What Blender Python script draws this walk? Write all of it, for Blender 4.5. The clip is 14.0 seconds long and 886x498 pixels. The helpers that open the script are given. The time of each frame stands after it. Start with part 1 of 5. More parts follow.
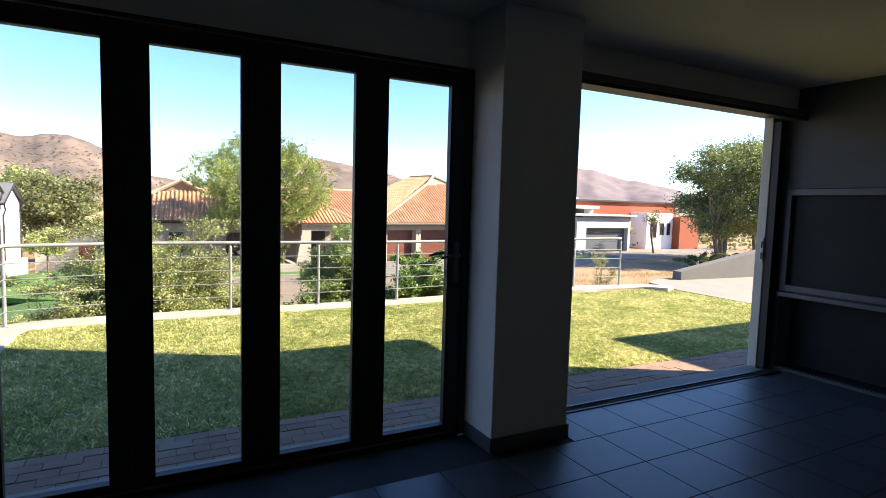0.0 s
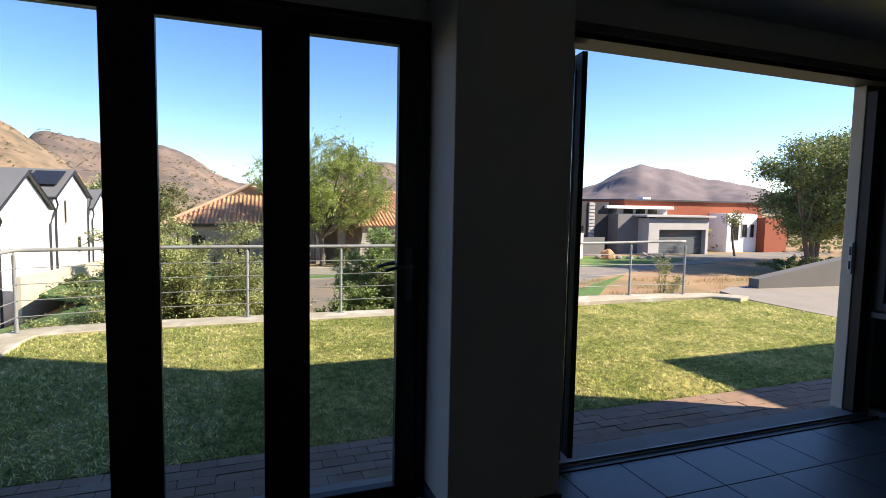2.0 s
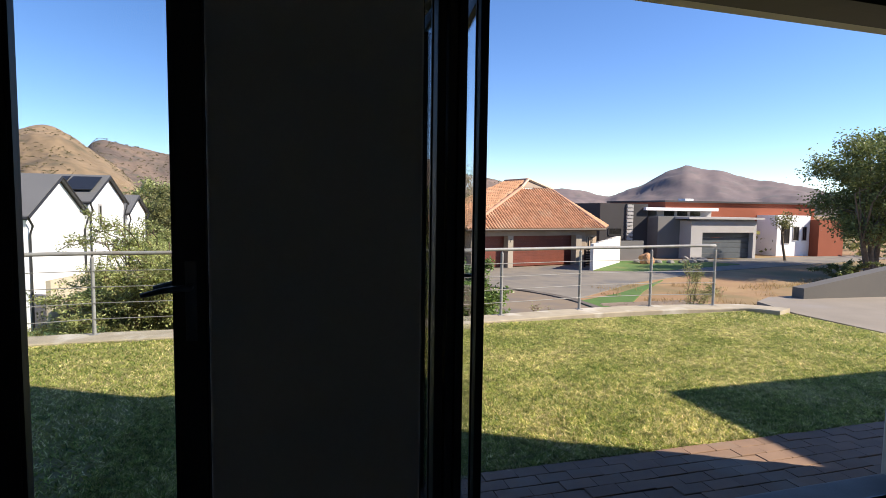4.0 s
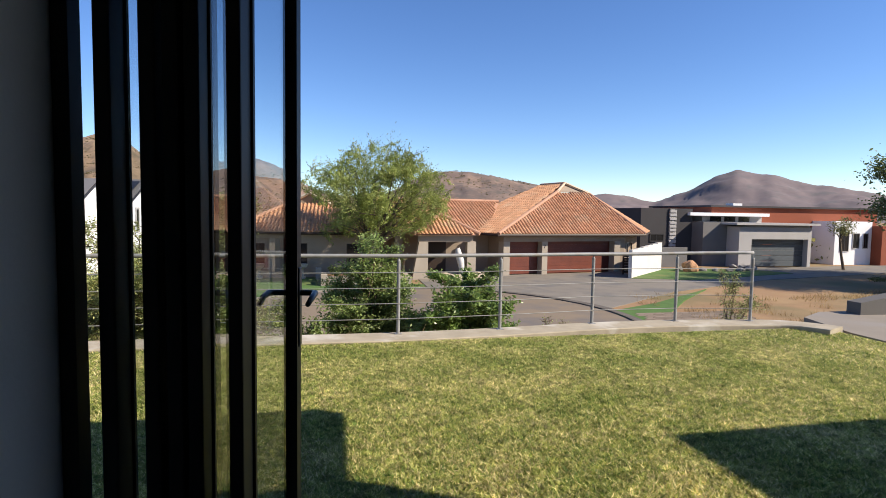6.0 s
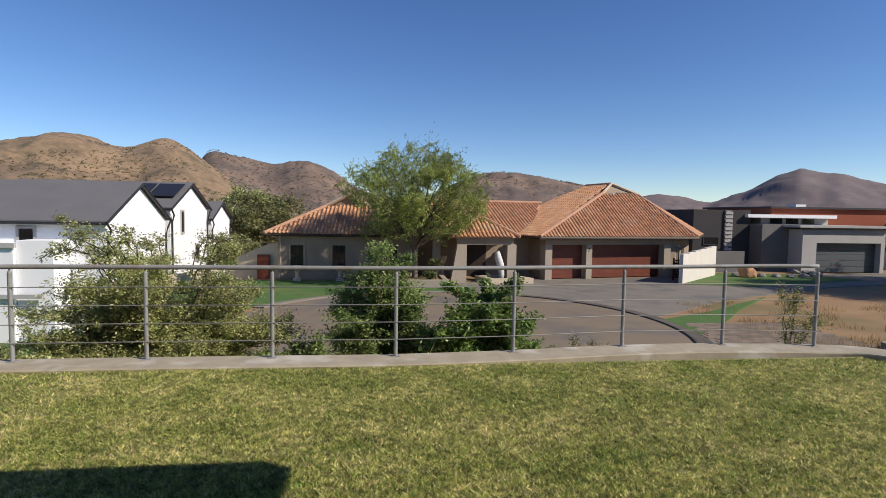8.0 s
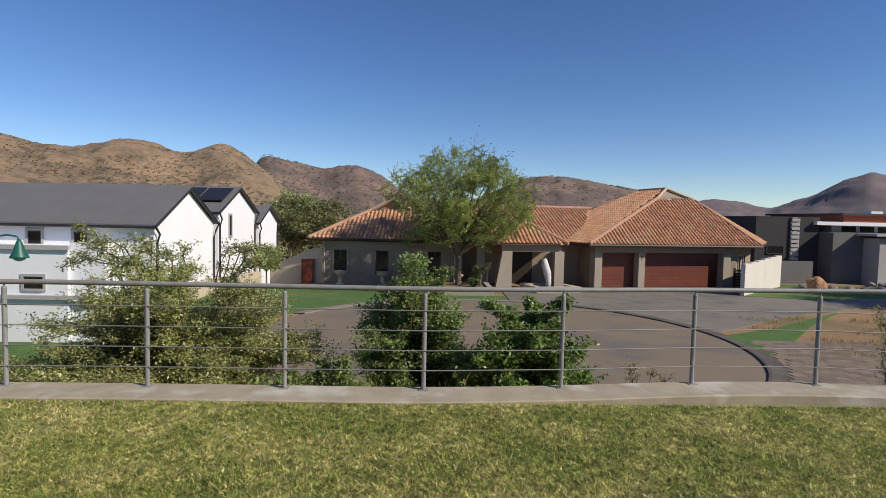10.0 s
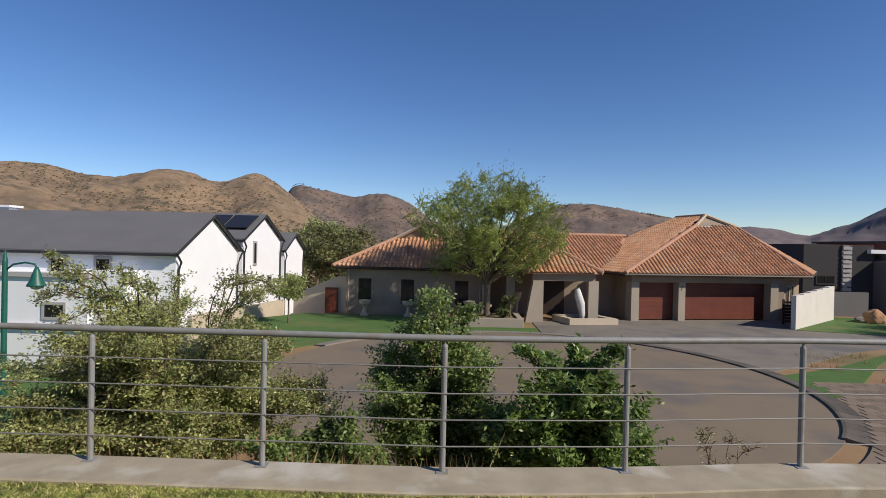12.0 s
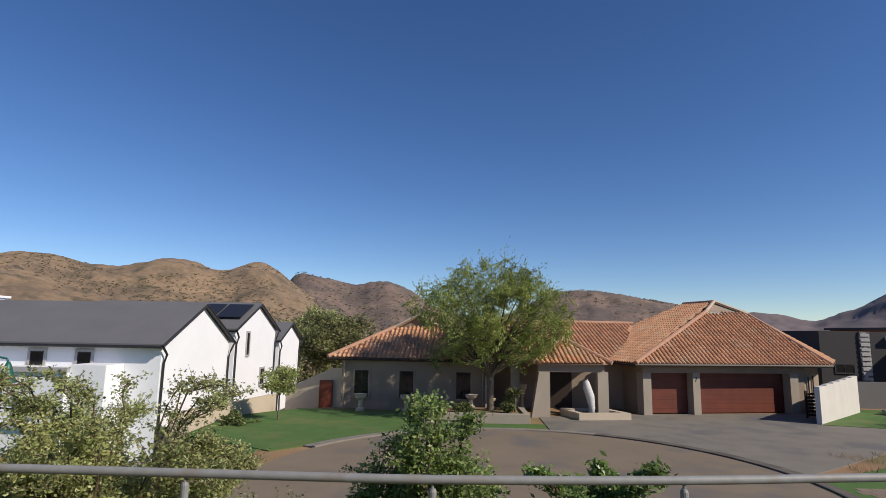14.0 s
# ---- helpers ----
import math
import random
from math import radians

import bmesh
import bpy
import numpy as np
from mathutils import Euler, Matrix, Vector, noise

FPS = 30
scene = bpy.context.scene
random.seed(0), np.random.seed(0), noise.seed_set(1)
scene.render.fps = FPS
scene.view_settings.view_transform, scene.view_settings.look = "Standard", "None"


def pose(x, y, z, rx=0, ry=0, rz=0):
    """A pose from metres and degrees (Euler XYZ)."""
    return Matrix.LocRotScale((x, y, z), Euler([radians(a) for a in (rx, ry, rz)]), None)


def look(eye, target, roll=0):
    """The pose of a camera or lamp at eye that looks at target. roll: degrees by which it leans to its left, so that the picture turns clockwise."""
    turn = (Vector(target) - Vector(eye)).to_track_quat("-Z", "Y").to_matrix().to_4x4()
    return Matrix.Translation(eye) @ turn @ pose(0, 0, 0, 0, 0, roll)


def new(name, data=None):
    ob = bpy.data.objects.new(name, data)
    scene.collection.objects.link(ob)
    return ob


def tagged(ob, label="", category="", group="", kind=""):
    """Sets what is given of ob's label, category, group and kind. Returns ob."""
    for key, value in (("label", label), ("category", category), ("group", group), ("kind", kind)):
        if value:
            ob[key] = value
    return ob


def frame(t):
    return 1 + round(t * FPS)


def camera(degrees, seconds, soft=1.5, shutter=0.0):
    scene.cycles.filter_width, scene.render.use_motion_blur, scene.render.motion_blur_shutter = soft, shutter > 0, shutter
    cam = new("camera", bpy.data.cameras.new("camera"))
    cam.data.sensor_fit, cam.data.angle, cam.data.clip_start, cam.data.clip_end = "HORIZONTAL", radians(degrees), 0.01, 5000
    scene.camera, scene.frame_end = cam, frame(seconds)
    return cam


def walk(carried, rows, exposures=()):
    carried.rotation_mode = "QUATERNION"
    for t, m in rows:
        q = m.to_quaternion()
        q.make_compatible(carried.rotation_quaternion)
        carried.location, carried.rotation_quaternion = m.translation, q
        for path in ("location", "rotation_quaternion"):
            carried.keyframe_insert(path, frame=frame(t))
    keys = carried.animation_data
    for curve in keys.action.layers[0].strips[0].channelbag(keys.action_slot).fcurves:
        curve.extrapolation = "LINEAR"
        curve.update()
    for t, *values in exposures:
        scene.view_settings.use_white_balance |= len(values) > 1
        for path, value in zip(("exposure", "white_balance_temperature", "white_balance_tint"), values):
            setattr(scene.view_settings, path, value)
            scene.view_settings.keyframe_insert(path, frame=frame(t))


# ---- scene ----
cam = camera(78.2, 14.0, soft=0.6)
PATH = [
    (0, (0.066, -0.047, 1.627), (0.991, 1.719, 1.467), 1.6),
    (0.5, (0.249, 0.069, 1.634), (1.101, 1.871, 1.467), 1.6),
    (1, (0.467, 0.176, 1.636), (1.260, 2.005, 1.467), 1.5),
    (1.5, (0.694, 0.287, 1.617), (1.434, 2.138, 1.459), 1.2),
    (2, (0.925, 0.413, 1.610), (1.619, 2.282, 1.453), 1.1),
    (2.5, (1.167, 0.513, 1.596), (1.824, 2.396, 1.453), 0.8),
    (3, (1.419, 0.675, 1.628), (2.043, 2.569, 1.475), 0.7),
    (3.5, (1.676, 0.852, 1.607), (2.267, 2.757, 1.455), 0.7),
    (6, (2.786, 1.673, 1.524), (3.197, 3.626, 1.395), 0.9),
    (6.5, (2.991, 1.832, 1.543), (3.369, 3.792, 1.413), 0.7),
    (7, (3.174, 2.009, 1.555), (3.523, 3.974, 1.424), 0.7),
    (7.5, (3.330, 2.184, 1.587), (3.635, 4.156, 1.459), 0.8),
    (8, (3.427, 2.402, 1.599), (3.669, 4.383, 1.471), 0.9),
    (10.5, (3.639, 3.489, 1.691), (3.686, 5.485, 1.586), 1.3),
    (11, (3.659, 3.797, 1.670), (3.680, 5.795, 1.589), 1.3),
    (11.5, (3.680, 4.114, 1.661), (3.671, 6.113, 1.605), 1.3),
    (12, (3.681, 4.435, 1.680), (3.649, 6.435, 1.663), 1.3),
    (12.5, (3.740, 4.707, 1.702), (3.698, 6.706, 1.757), 1.2),
    (13, (3.731, 4.945, 1.729), (3.691, 6.942, 1.849), 1.1),
    (13.5, (3.722, 5.165, 1.748), (3.679, 7.154, 1.954), 1.1),
    (14, (3.750, 5.376, 1.772), (3.706, 7.353, 2.073), 1.0),
]
EXPOSURES = [(0, 2.08, 6950, 11), (1, 1.8, 6900, 11), (2, 1.47, 6850, 11), (3.5, 1.12, 6800, 11), (6, 0.75, 6700, 10.5), (7, 0.45, 6600, 10), (8, 0.16, 6550, 10), (10.5, 0.02, 6500, 10), (14, -0.05, 6450, 10)]
walk(cam, [(t, look(eye, target, roll)) for t, eye, target, roll in PATH], EXPOSURES)

# ---- light ----
SUN_AZ, SUN_EL = (0.880, -0.475), radians(35.0)      # towards the sun
scene.world = bpy.data.worlds.new("world")
scene.world.use_nodes = True
_wn = scene.world.node_tree.nodes
_wl = scene.world.node_tree.links
sky = _wn.new("ShaderNodeTexSky")
sky.sky_type = "NISHITA"
sky.sun_disc = False
sky.sun_elevation = SUN_EL
sky.sun_rotation = math.atan2(SUN_AZ[0], SUN_AZ[1])
sky.altitude, sky.air_density, sky.dust_density, sky.ozone_density = 2000, 1.0, 0.45, 2.5
tone = _wn.new("ShaderNodeHueSaturation")
tone.inputs["Hue"].default_value = 0.509
tone.inputs["Saturation"].default_value = 1.2
_wl.new(sky.outputs[0], tone.inputs["Color"])
_wl.new(tone.outputs[0], _wn["Background"].inputs[0])
_wn["Background"].inputs[1].default_value = 0.115
sun_data = bpy.data.lights.new("sun", "SUN")
sun_data.energy, sun_data.angle, sun_data.color = 4.8, radians(0.53), (1.0, 0.895, 0.745)
sun = new("sun", sun_data)
sun.matrix_world = look((SUN_AZ[0] * 50, SUN_AZ[1] * 50, 50 * math.tan(SUN_EL)), (0, 0, 0))


# ---- materials ----
def mat(name, c1, c2=None, rough=0.8, metal=0.0, scale=4.0, fine=60.0, bump=0.15, spec=0.5, stain=None, stain_scale=0.7, per="", spread=0.0, detail=6.0, contrast=1.0):
    """Two colours mixed by a coarse and a fine noise, bump from the fine one, an optional stain colour, and variation per object or island."""
    m = bpy.data.materials.new(name)
    m.use_nodes = True
    n, l = m.node_tree.nodes, m.node_tree.links
    b = n["Principled BSDF"]
    b.inputs["Roughness"].default_value, b.inputs["Metallic"].default_value = rough, metal
    b.inputs["Specular IOR Level"].default_value = spec
    geo = n.new("ShaderNodeNewGeometry")
    no = n.new("ShaderNodeTexNoise")
    no.inputs["Scale"].default_value, no.inputs["Detail"].default_value = scale, detail
    nf = n.new("ShaderNodeTexNoise")
    nf.inputs["Scale"].default_value, nf.inputs["Detail"].default_value = fine, 3.0
    for k in (no, nf):
        l.new(geo.outputs["Position"], k.inputs["Vector"])
    add = n.new("ShaderNodeMath")
    add.operation = "MULTIPLY_ADD"
    add.inputs[1].default_value = 0.45
    l.new(nf.outputs["Fac"], add.inputs[0])
    l.new(no.outputs["Fac"], add.inputs[2])
    rng = n.new("ShaderNodeMapRange")
    rng.inputs["From Min"].default_value, rng.inputs["From Max"].default_value = 0.725 - 0.22 / contrast, 0.725 + 0.22 / contrast
    l.new(add.outputs[0], rng.inputs["Value"])
    mix = n.new("ShaderNodeMix")
    mix.data_type = "RGBA"
    c2 = c2 or tuple(v * 0.8 for v in c1)
    mix.inputs["A"].default_value, mix.inputs["B"].default_value = (*c1, 1), (*c2, 1)
    l.new(rng.outputs[0], mix.inputs["Factor"])
    col = mix.outputs["Result"]
    if stain:
        ns = n.new("ShaderNodeTexNoise")
        ns.inputs["Scale"].default_value, ns.inputs["Detail"].default_value = stain_scale, 5.0
        l.new(geo.outputs["Position"], ns.inputs["Vector"])
        r2 = n.new("ShaderNodeMapRange")
        r2.inputs["From Min"].default_value, r2.inputs["From Max"].default_value = 0.52, 0.68
        l.new(ns.outputs["Fac"], r2.inputs["Value"])
        m2 = n.new("ShaderNodeMix")
        m2.data_type = "RGBA"
        m2.inputs["B"].default_value = (*stain, 1)
        l.new(r2.outputs[0], m2.inputs["Factor"])
        l.new(col, m2.inputs["A"])
        col = m2.outputs["Result"]
    if per:
        src = geo.outputs["Random Per Island"] if per == "island" else n.new("ShaderNodeObjectInfo").outputs["Random"]
        hsv = n.new("ShaderNodeHueSaturation")
        r3 = n.new("ShaderNodeMapRange")
        r3.inputs["To Min"].default_value, r3.inputs["To Max"].default_value = 1 - spread, 1 + spread
        l.new(src, r3.inputs["Value"])
        l.new(r3.outputs[0], hsv.inputs["Value"])
        l.new(col, hsv.inputs["Color"])
        col = hsv.outputs["Color"]
    l.new(col, b.inputs["Base Color"])
    if bump:
        bp = n.new("ShaderNodeBump")
        bp.inputs["Strength"].default_value, bp.inputs["Distance"].default_value = bump, 0.02
        l.new(add.outputs[0], bp.inputs["Height"])
        l.new(bp.outputs[0], b.inputs["Normal"])
    return m


def leaf_mat(name, c1, c2, spread=0.35, rough=0.5, dry=None, patch=0.9, cut=0.86, blotch=0.0):
    """Leaves: colour by island, with light passing through them."""
    m = bpy.data.materials.new(name)
    m.use_nodes = True
    n, l = m.node_tree.nodes, m.node_tree.links
    b, out = n["Principled BSDF"], n["Material Output"]
    geo = n.new("ShaderNodeNewGeometry")
    ramp = n.new("ShaderNodeValToRGB")
    ramp.color_ramp.elements[0].color, ramp.color_ramp.elements[1].color = (*c1, 1), (*c2, 1)
    if dry:
        e = ramp.color_ramp.elements.new(cut)
        e.color = (*c2, 1)
        ramp.color_ramp.elements[2].color = (*dry, 1)
    pick = geo.outputs["Random Per Island"]
    if blotch:
        nb = n.new("ShaderNodeTexNoise")
        nb.inputs["Scale"].default_value, nb.inputs["Detail"].default_value = 1.5, 5.0
        l.new(geo.outputs["Position"], nb.inputs["Vector"])
        rb = n.new("ShaderNodeMapRange")
        rb.inputs["From Min"].default_value, rb.inputs["From Max"].default_value = 0.36, 0.64
        rb.inputs["To Min"].default_value, rb.inputs["To Max"].default_value = -blotch, blotch
        l.new(nb.outputs["Fac"], rb.inputs["Value"])
        ad = n.new("ShaderNodeMath")
        ad.operation, ad.use_clamp = "ADD", True
        l.new(pick, ad.inputs[0])
        l.new(rb.outputs[0], ad.inputs[1])
        pick = ad.outputs[0]
    l.new(pick, ramp.inputs[0])
    no = n.new("ShaderNodeTexNoise")
    no.inputs["Scale"].default_value, no.inputs["Detail"].default_value = patch, 4.0
    l.new(geo.outputs["Position"], no.inputs["Vector"])
    r = n.new("ShaderNodeMapRange")
    r.inputs["From Min"].default_value, r.inputs["From Max"].default_value = 0.3, 0.7
    r.inputs["To Min"].default_value, r.inputs["To Max"].default_value = 1 - spread, 1 + spread
    l.new(no.outputs["Fac"], r.inputs["Value"])
    hsv = n.new("ShaderNodeHueSaturation")
    l.new(r.outputs[0], hsv.inputs["Value"])
    l.new(ramp.outputs[0], hsv.inputs["Color"])
    l.new(hsv.outputs[0], b.inputs["Base Color"])
    b.inputs["Roughness"].default_value = rough
    tr = n.new("ShaderNodeBsdfTranslucent")
    l.new(hsv.outputs[0], tr.inputs["Color"])
    ms = n.new("ShaderNodeMixShader")
    ms.inputs[0].default_value = 0.42
    l.new(b.outputs[0], ms.inputs[1])
    l.new(tr.outputs[0], ms.inputs[2])
    l.new(ms.outputs[0], out.inputs["Surface"])
    return m


def glass_mat(name, tint=(0.93, 0.95, 0.95)):
    m = bpy.data.materials.new(name)
    m.use_nodes = True
    n, l = m.node_tree.nodes, m.node_tree.links
    for k in list(n):
        n.remove(k)
    out, tr, gl, ms, lw, pw, ma = (n.new("ShaderNode" + k) for k in ("OutputMaterial", "BsdfTransparent", "BsdfGlossy", "MixShader", "LayerWeight", "Math", "Math"))
    tr.inputs[0].default_value = (*tint, 1)
    gl.inputs["Roughness"].default_value = 0.01
    lw.inputs[0].default_value = 0.5
    pw.operation, ma.operation = "POWER", "MULTIPLY_ADD"
    pw.inputs[1].default_value = 5.0
    ma.inputs[1].default_value, ma.inputs[2].default_value = 0.6, 0.03
    l.new(lw.outputs["Facing"], pw.inputs[0])
    l.new(pw.outputs[0], ma.inputs[0])
    l.new(ma.outputs[0], ms.inputs[0])
    l.new(tr.outputs[0], ms.inputs[1])
    l.new(gl.outputs[0], ms.inputs[2])
    l.new(ms.outputs[0], out.inputs[0])
    return m


M = dict(
    plaster_in=mat("grey interior plaster", (0.70, 0.68, 0.64), (0.66, 0.64, 0.605), 0.9, scale=1.5, fine=90, bump=0.08),
    plaster_dark=mat("charcoal-grey interior plaster", (0.115, 0.115, 0.118), (0.10, 0.10, 0.103), 0.92, scale=1.5, fine=90, bump=0.08),
    ceiling=mat("off-white ceiling board", (0.70, 0.67, 0.60), (0.66, 0.63, 0.57), 0.95, scale=1.2, fine=120, bump=0.04),
    tile=mat("grey ceramic floor tile", (0.078, 0.082, 0.09), (0.064, 0.068, 0.075), 0.42, scale=6, fine=120, bump=0.03, per="object", spread=0.06),
    grout=mat("dark grout", (0.05, 0.05, 0.05), (0.035, 0.035, 0.035), 0.95, fine=200),
    skirting=mat("dark tile skirting", (0.09, 0.09, 0.09), (0.07, 0.07, 0.07), 0.5),
    alu=mat("bronze powder-coated aluminium", (0.030, 0.026, 0.024), (0.024, 0.021, 0.0195), 0.5, scale=3, fine=300, bump=0.02, spec=0.28),
    alu_grey=mat("worn grey aluminium track", (0.30, 0.30, 0.30), (0.2, 0.2, 0.2), 0.45, 0.7, fine=200, bump=0.03),
    glass=glass_mat("clear window glass"),
    steel=mat("satin steel", (0.5, 0.5, 0.5), (0.42, 0.42, 0.42), 0.3, 0.9, fine=250, bump=0.02),
    black_steel=mat("black steel", (0.012, 0.012, 0.013), (0.017, 0.017, 0.017), 0.6, fine=200, bump=0.03, spec=0.25),
    steel_trim=mat("grey steel trim", (0.10, 0.10, 0.108), (0.08, 0.08, 0.085), 0.5, 0.2, fine=200, bump=0.02),
    handle_grey=mat("dark grey powder-coated handle", (0.10, 0.10, 0.105), (0.08, 0.08, 0.085), 0.4, 0.3, fine=200, bump=0.02),
    sill=mat("pale concrete sill", (0.30, 0.285, 0.26), (0.24, 0.225, 0.205), 0.9, scale=5, fine=120, stain=(0.24, 0.22, 0.2), stain_scale=3),
    plaster_out=mat("beige exterior plaster", (0.55, 0.50, 0.43), (0.5, 0.45, 0.38), 0.92, scale=1.5, fine=100),
    brick=mat("clay paving brick", (0.24, 0.155, 0.105), (0.20, 0.128, 0.09), 0.95, scale=8, fine=140, bump=0.15, per="object", spread=0.1, stain=(0.24, 0.185, 0.14), stain_scale=2.0),
    brick_j=mat("clay paving brick far", (0.24, 0.155, 0.105), (0.20, 0.128, 0.09), 0.95, scale=8, fine=140, bump=0.15, per="island", spread=0.1, stain=(0.24, 0.185, 0.14), stain_scale=2.0),
    sand=mat("jointing sand", (0.18, 0.125, 0.09), (0.14, 0.10, 0.07), 1.0, fine=200),
    turf=mat("turf soil and thatch", (0.31, 0.275, 0.11), (0.185, 0.195, 0.055), 1.0, scale=2.2, fine=70, bump=0.6, stain=(0.25, 0.22, 0.10), stain_scale=1.2),
    concrete=mat("weathered concrete edge", (0.40, 0.35, 0.265), (0.30, 0.262, 0.195), 0.95, scale=4, fine=90, bump=0.25, stain=(0.50, 0.47, 0.41), stain_scale=2.2),
    galv=mat("galvanised steel", (0.27, 0.275, 0.28), (0.21, 0.215, 0.22), 0.6, 0.0, scale=12, fine=200, bump=0.04, stain=(0.22, 0.2, 0.18), stain_scale=5),
    wire=mat("steel cable", (0.24, 0.24, 0.235), (0.18, 0.18, 0.175), 0.6, 0.0, fine=300, bump=0.05),
    soil=mat("dry reddish soil and grass", (0.255, 0.145, 0.075), (0.31, 0.205, 0.10), 1.0, scale=0.5, fine=18, bump=0.6, stain=(0.17, 0.135, 0.06), stain_scale=0.16),
    tarmac=mat("brown-grey road surface", (0.212, 0.165, 0.114), (0.184, 0.143, 0.10), 0.93, scale=0.6, fine=30, bump=0.2, stain=(0.135, 0.12, 0.11), stain_scale=0.35),
    kerb=mat("dark road kerb", (0.115, 0.098, 0.082), (0.085, 0.074, 0.062), 0.95, scale=2, fine=40, per="object", spread=0.2),
    apron=mat("grey interlocking paving", (0.205, 0.183, 0.153), (0.168, 0.15, 0.126), 0.95, scale=1.0, fine=25, stain=(0.13, 0.125, 0.12), stain_scale=0.5),
    paver=mat("brown pavement brick", (0.215, 0.165, 0.12), (0.17, 0.13, 0.095), 0.95, scale=1.5, fine=18, bump=0.3, per="island", spread=0.2),
    green_lawn=mat("green mown lawn", (0.075, 0.155, 0.03), (0.055, 0.115, 0.022), 1.0, scale=1.5, fine=40, bump=0.5, stain=(0.12, 0.15, 0.04), stain_scale=0.5),
    drive=mat("concrete driveway", (0.245, 0.215, 0.18), (0.205, 0.18, 0.15), 0.95, scale=2, fine=70, bump=0.2, stain=(0.24, 0.22, 0.2), stain_scale=1),
    # ramp wall: the shade on its face is put into this darker grey
    ramp_plaster=mat("grey cement plaster darkened for shade", (0.135, 0.128, 0.12), (0.11, 0.105, 0.10), 0.95, scale=1.2, fine=60),
    grey_wall=mat("grey cement plaster", (0.24, 0.225, 0.21), (0.2, 0.19, 0.175), 0.95, scale=1.5, fine=60),
    white_wall=mat("white painted plaster", (0.83, 0.84, 0.87), (0.78, 0.79, 0.82), 0.9, scale=0.8, fine=40, bump=0.05),
    trim_grey=mat("pale grey trim", (0.42, 0.41, 0.41), (0.36, 0.355, 0.355), 0.85, scale=2, fine=60),
    slate=mat("dark grey roof sheeting", (0.15, 0.148, 0.152), (0.13, 0.128, 0.132), 0.72, scale=0.8, fine=30, bump=0.1),
    slate_edge=mat("black gutter", (0.018, 0.018, 0.02), (0.025, 0.025, 0.027), 0.5),
    solar=mat("solar panel", (0.018, 0.018, 0.02), (0.023, 0.023, 0.025), 0.35, bump=0.0),
    dark_glass=mat("dark window pane", (0.012, 0.013, 0.015), (0.02, 0.02, 0.022), 0.08, bump=0.0),
    tan_wall=mat("taupe house plaster", (0.305, 0.245, 0.19), (0.265, 0.212, 0.165), 0.95, scale=0.9, fine=40, stain=(0.24, 0.195, 0.15), stain_scale=0.5),
    tan_light=mat("light taupe pillar plaster", (0.36, 0.31, 0.255), (0.31, 0.27, 0.22), 0.95, scale=0.9, fine=40),
    roof_tile=mat("terracotta roof tile", (0.54, 0.295, 0.165), (0.43, 0.22, 0.12), 0.9, scale=2.5, fine=9, bump=0.1, per="island", spread=0.16, stain=(0.50, 0.32, 0.20), stain_scale=0.8),
    roof_cap=mat("terracotta ridge cap", (0.47, 0.27, 0.18), (0.38, 0.21, 0.14), 0.9, scale=3, fine=12),
    garage_wood=mat("red-brown timber garage door", (0.15, 0.032, 0.015), (0.11, 0.023, 0.011), 0.55, scale=2, fine=50, bump=0.1, per="object", spread=0.06),
    dark_wood=mat("dark stained timber", (0.035, 0.02, 0.013), (0.025, 0.015, 0.01), 0.6),
    wall_cream=mat("off-white boundary plaster", (0.62, 0.59, 0.55), (0.57, 0.54, 0.50), 0.95, scale=1, fine=40),
    cream=mat("cream render", (0.52, 0.44, 0.34), (0.47, 0.395, 0.3), 0.95, scale=1, fine=40),
    stone_white=mat("pale carved stone", (0.66, 0.65, 0.63), (0.5, 0.49, 0.47), 0.85, scale=5, fine=25, bump=0.3),
    rock=mat("orange rock", (0.42, 0.23, 0.12), (0.3, 0.17, 0.1), 0.95, scale=3, fine=15, bump=0.8),
    orange=mat("burnt orange plaster", (0.27, 0.072, 0.035), (0.235, 0.062, 0.03), 0.92, scale=0.5, fine=20),
    charcoal=mat("charcoal plaster", (0.046, 0.043, 0.047), (0.038, 0.036, 0.039), 0.9, scale=0.6, fine=20),
    mid_grey=mat("mid grey plaster", (0.165, 0.16, 0.16), (0.14, 0.136, 0.136), 0.9, scale=0.6, fine=20),
    pale_grey=mat("pale grey plaster", (0.42, 0.41, 0.41), (0.37, 0.36, 0.36), 0.9, scale=0.6, fine=20),
    sect_door=mat("slate-blue sectional door", (0.085, 0.10, 0.115), (0.07, 0.083, 0.096), 0.5, bump=0.05),
    ledger=mat("stacked stone cladding", (0.42, 0.4, 0.38), (0.1, 0.095, 0.09), 0.9, scale=3, fine=8, bump=0.5, contrast=2),
    bark=mat("grey-brown bark", (0.16, 0.125, 0.09), (0.09, 0.07, 0.05), 0.95, scale=8, fine=50, bump=0.7),
    twig=mat("twig bark", (0.14, 0.10, 0.065), (0.10, 0.07, 0.045), 0.95, scale=20, fine=90, bump=0.3),
    lamp_green=mat("green painted steel", (0.015, 0.115, 0.085), (0.012, 0.09, 0.067), 0.45, bump=0.03),
    hill_tan=mat("dry grass hillside", (0.31, 0.212, 0.128), (0.165, 0.118, 0.076), 1.0, scale=0.02, fine=0.22, bump=0.0, stain=(0.11, 0.088, 0.056), stain_scale=0.075, detail=10, contrast=1.5),
    # rocky brown, greyed in the base colour to stand for some haze
    hill_mid=mat("brown rocky hillside greyed for haze", (0.23, 0.16, 0.122), (0.12, 0.09, 0.078), 1.0, scale=0.012, fine=0.12, bump=0.0, stain=(0.11, 0.092, 0.078), stain_scale=0.04, detail=10, contrast=1.5),
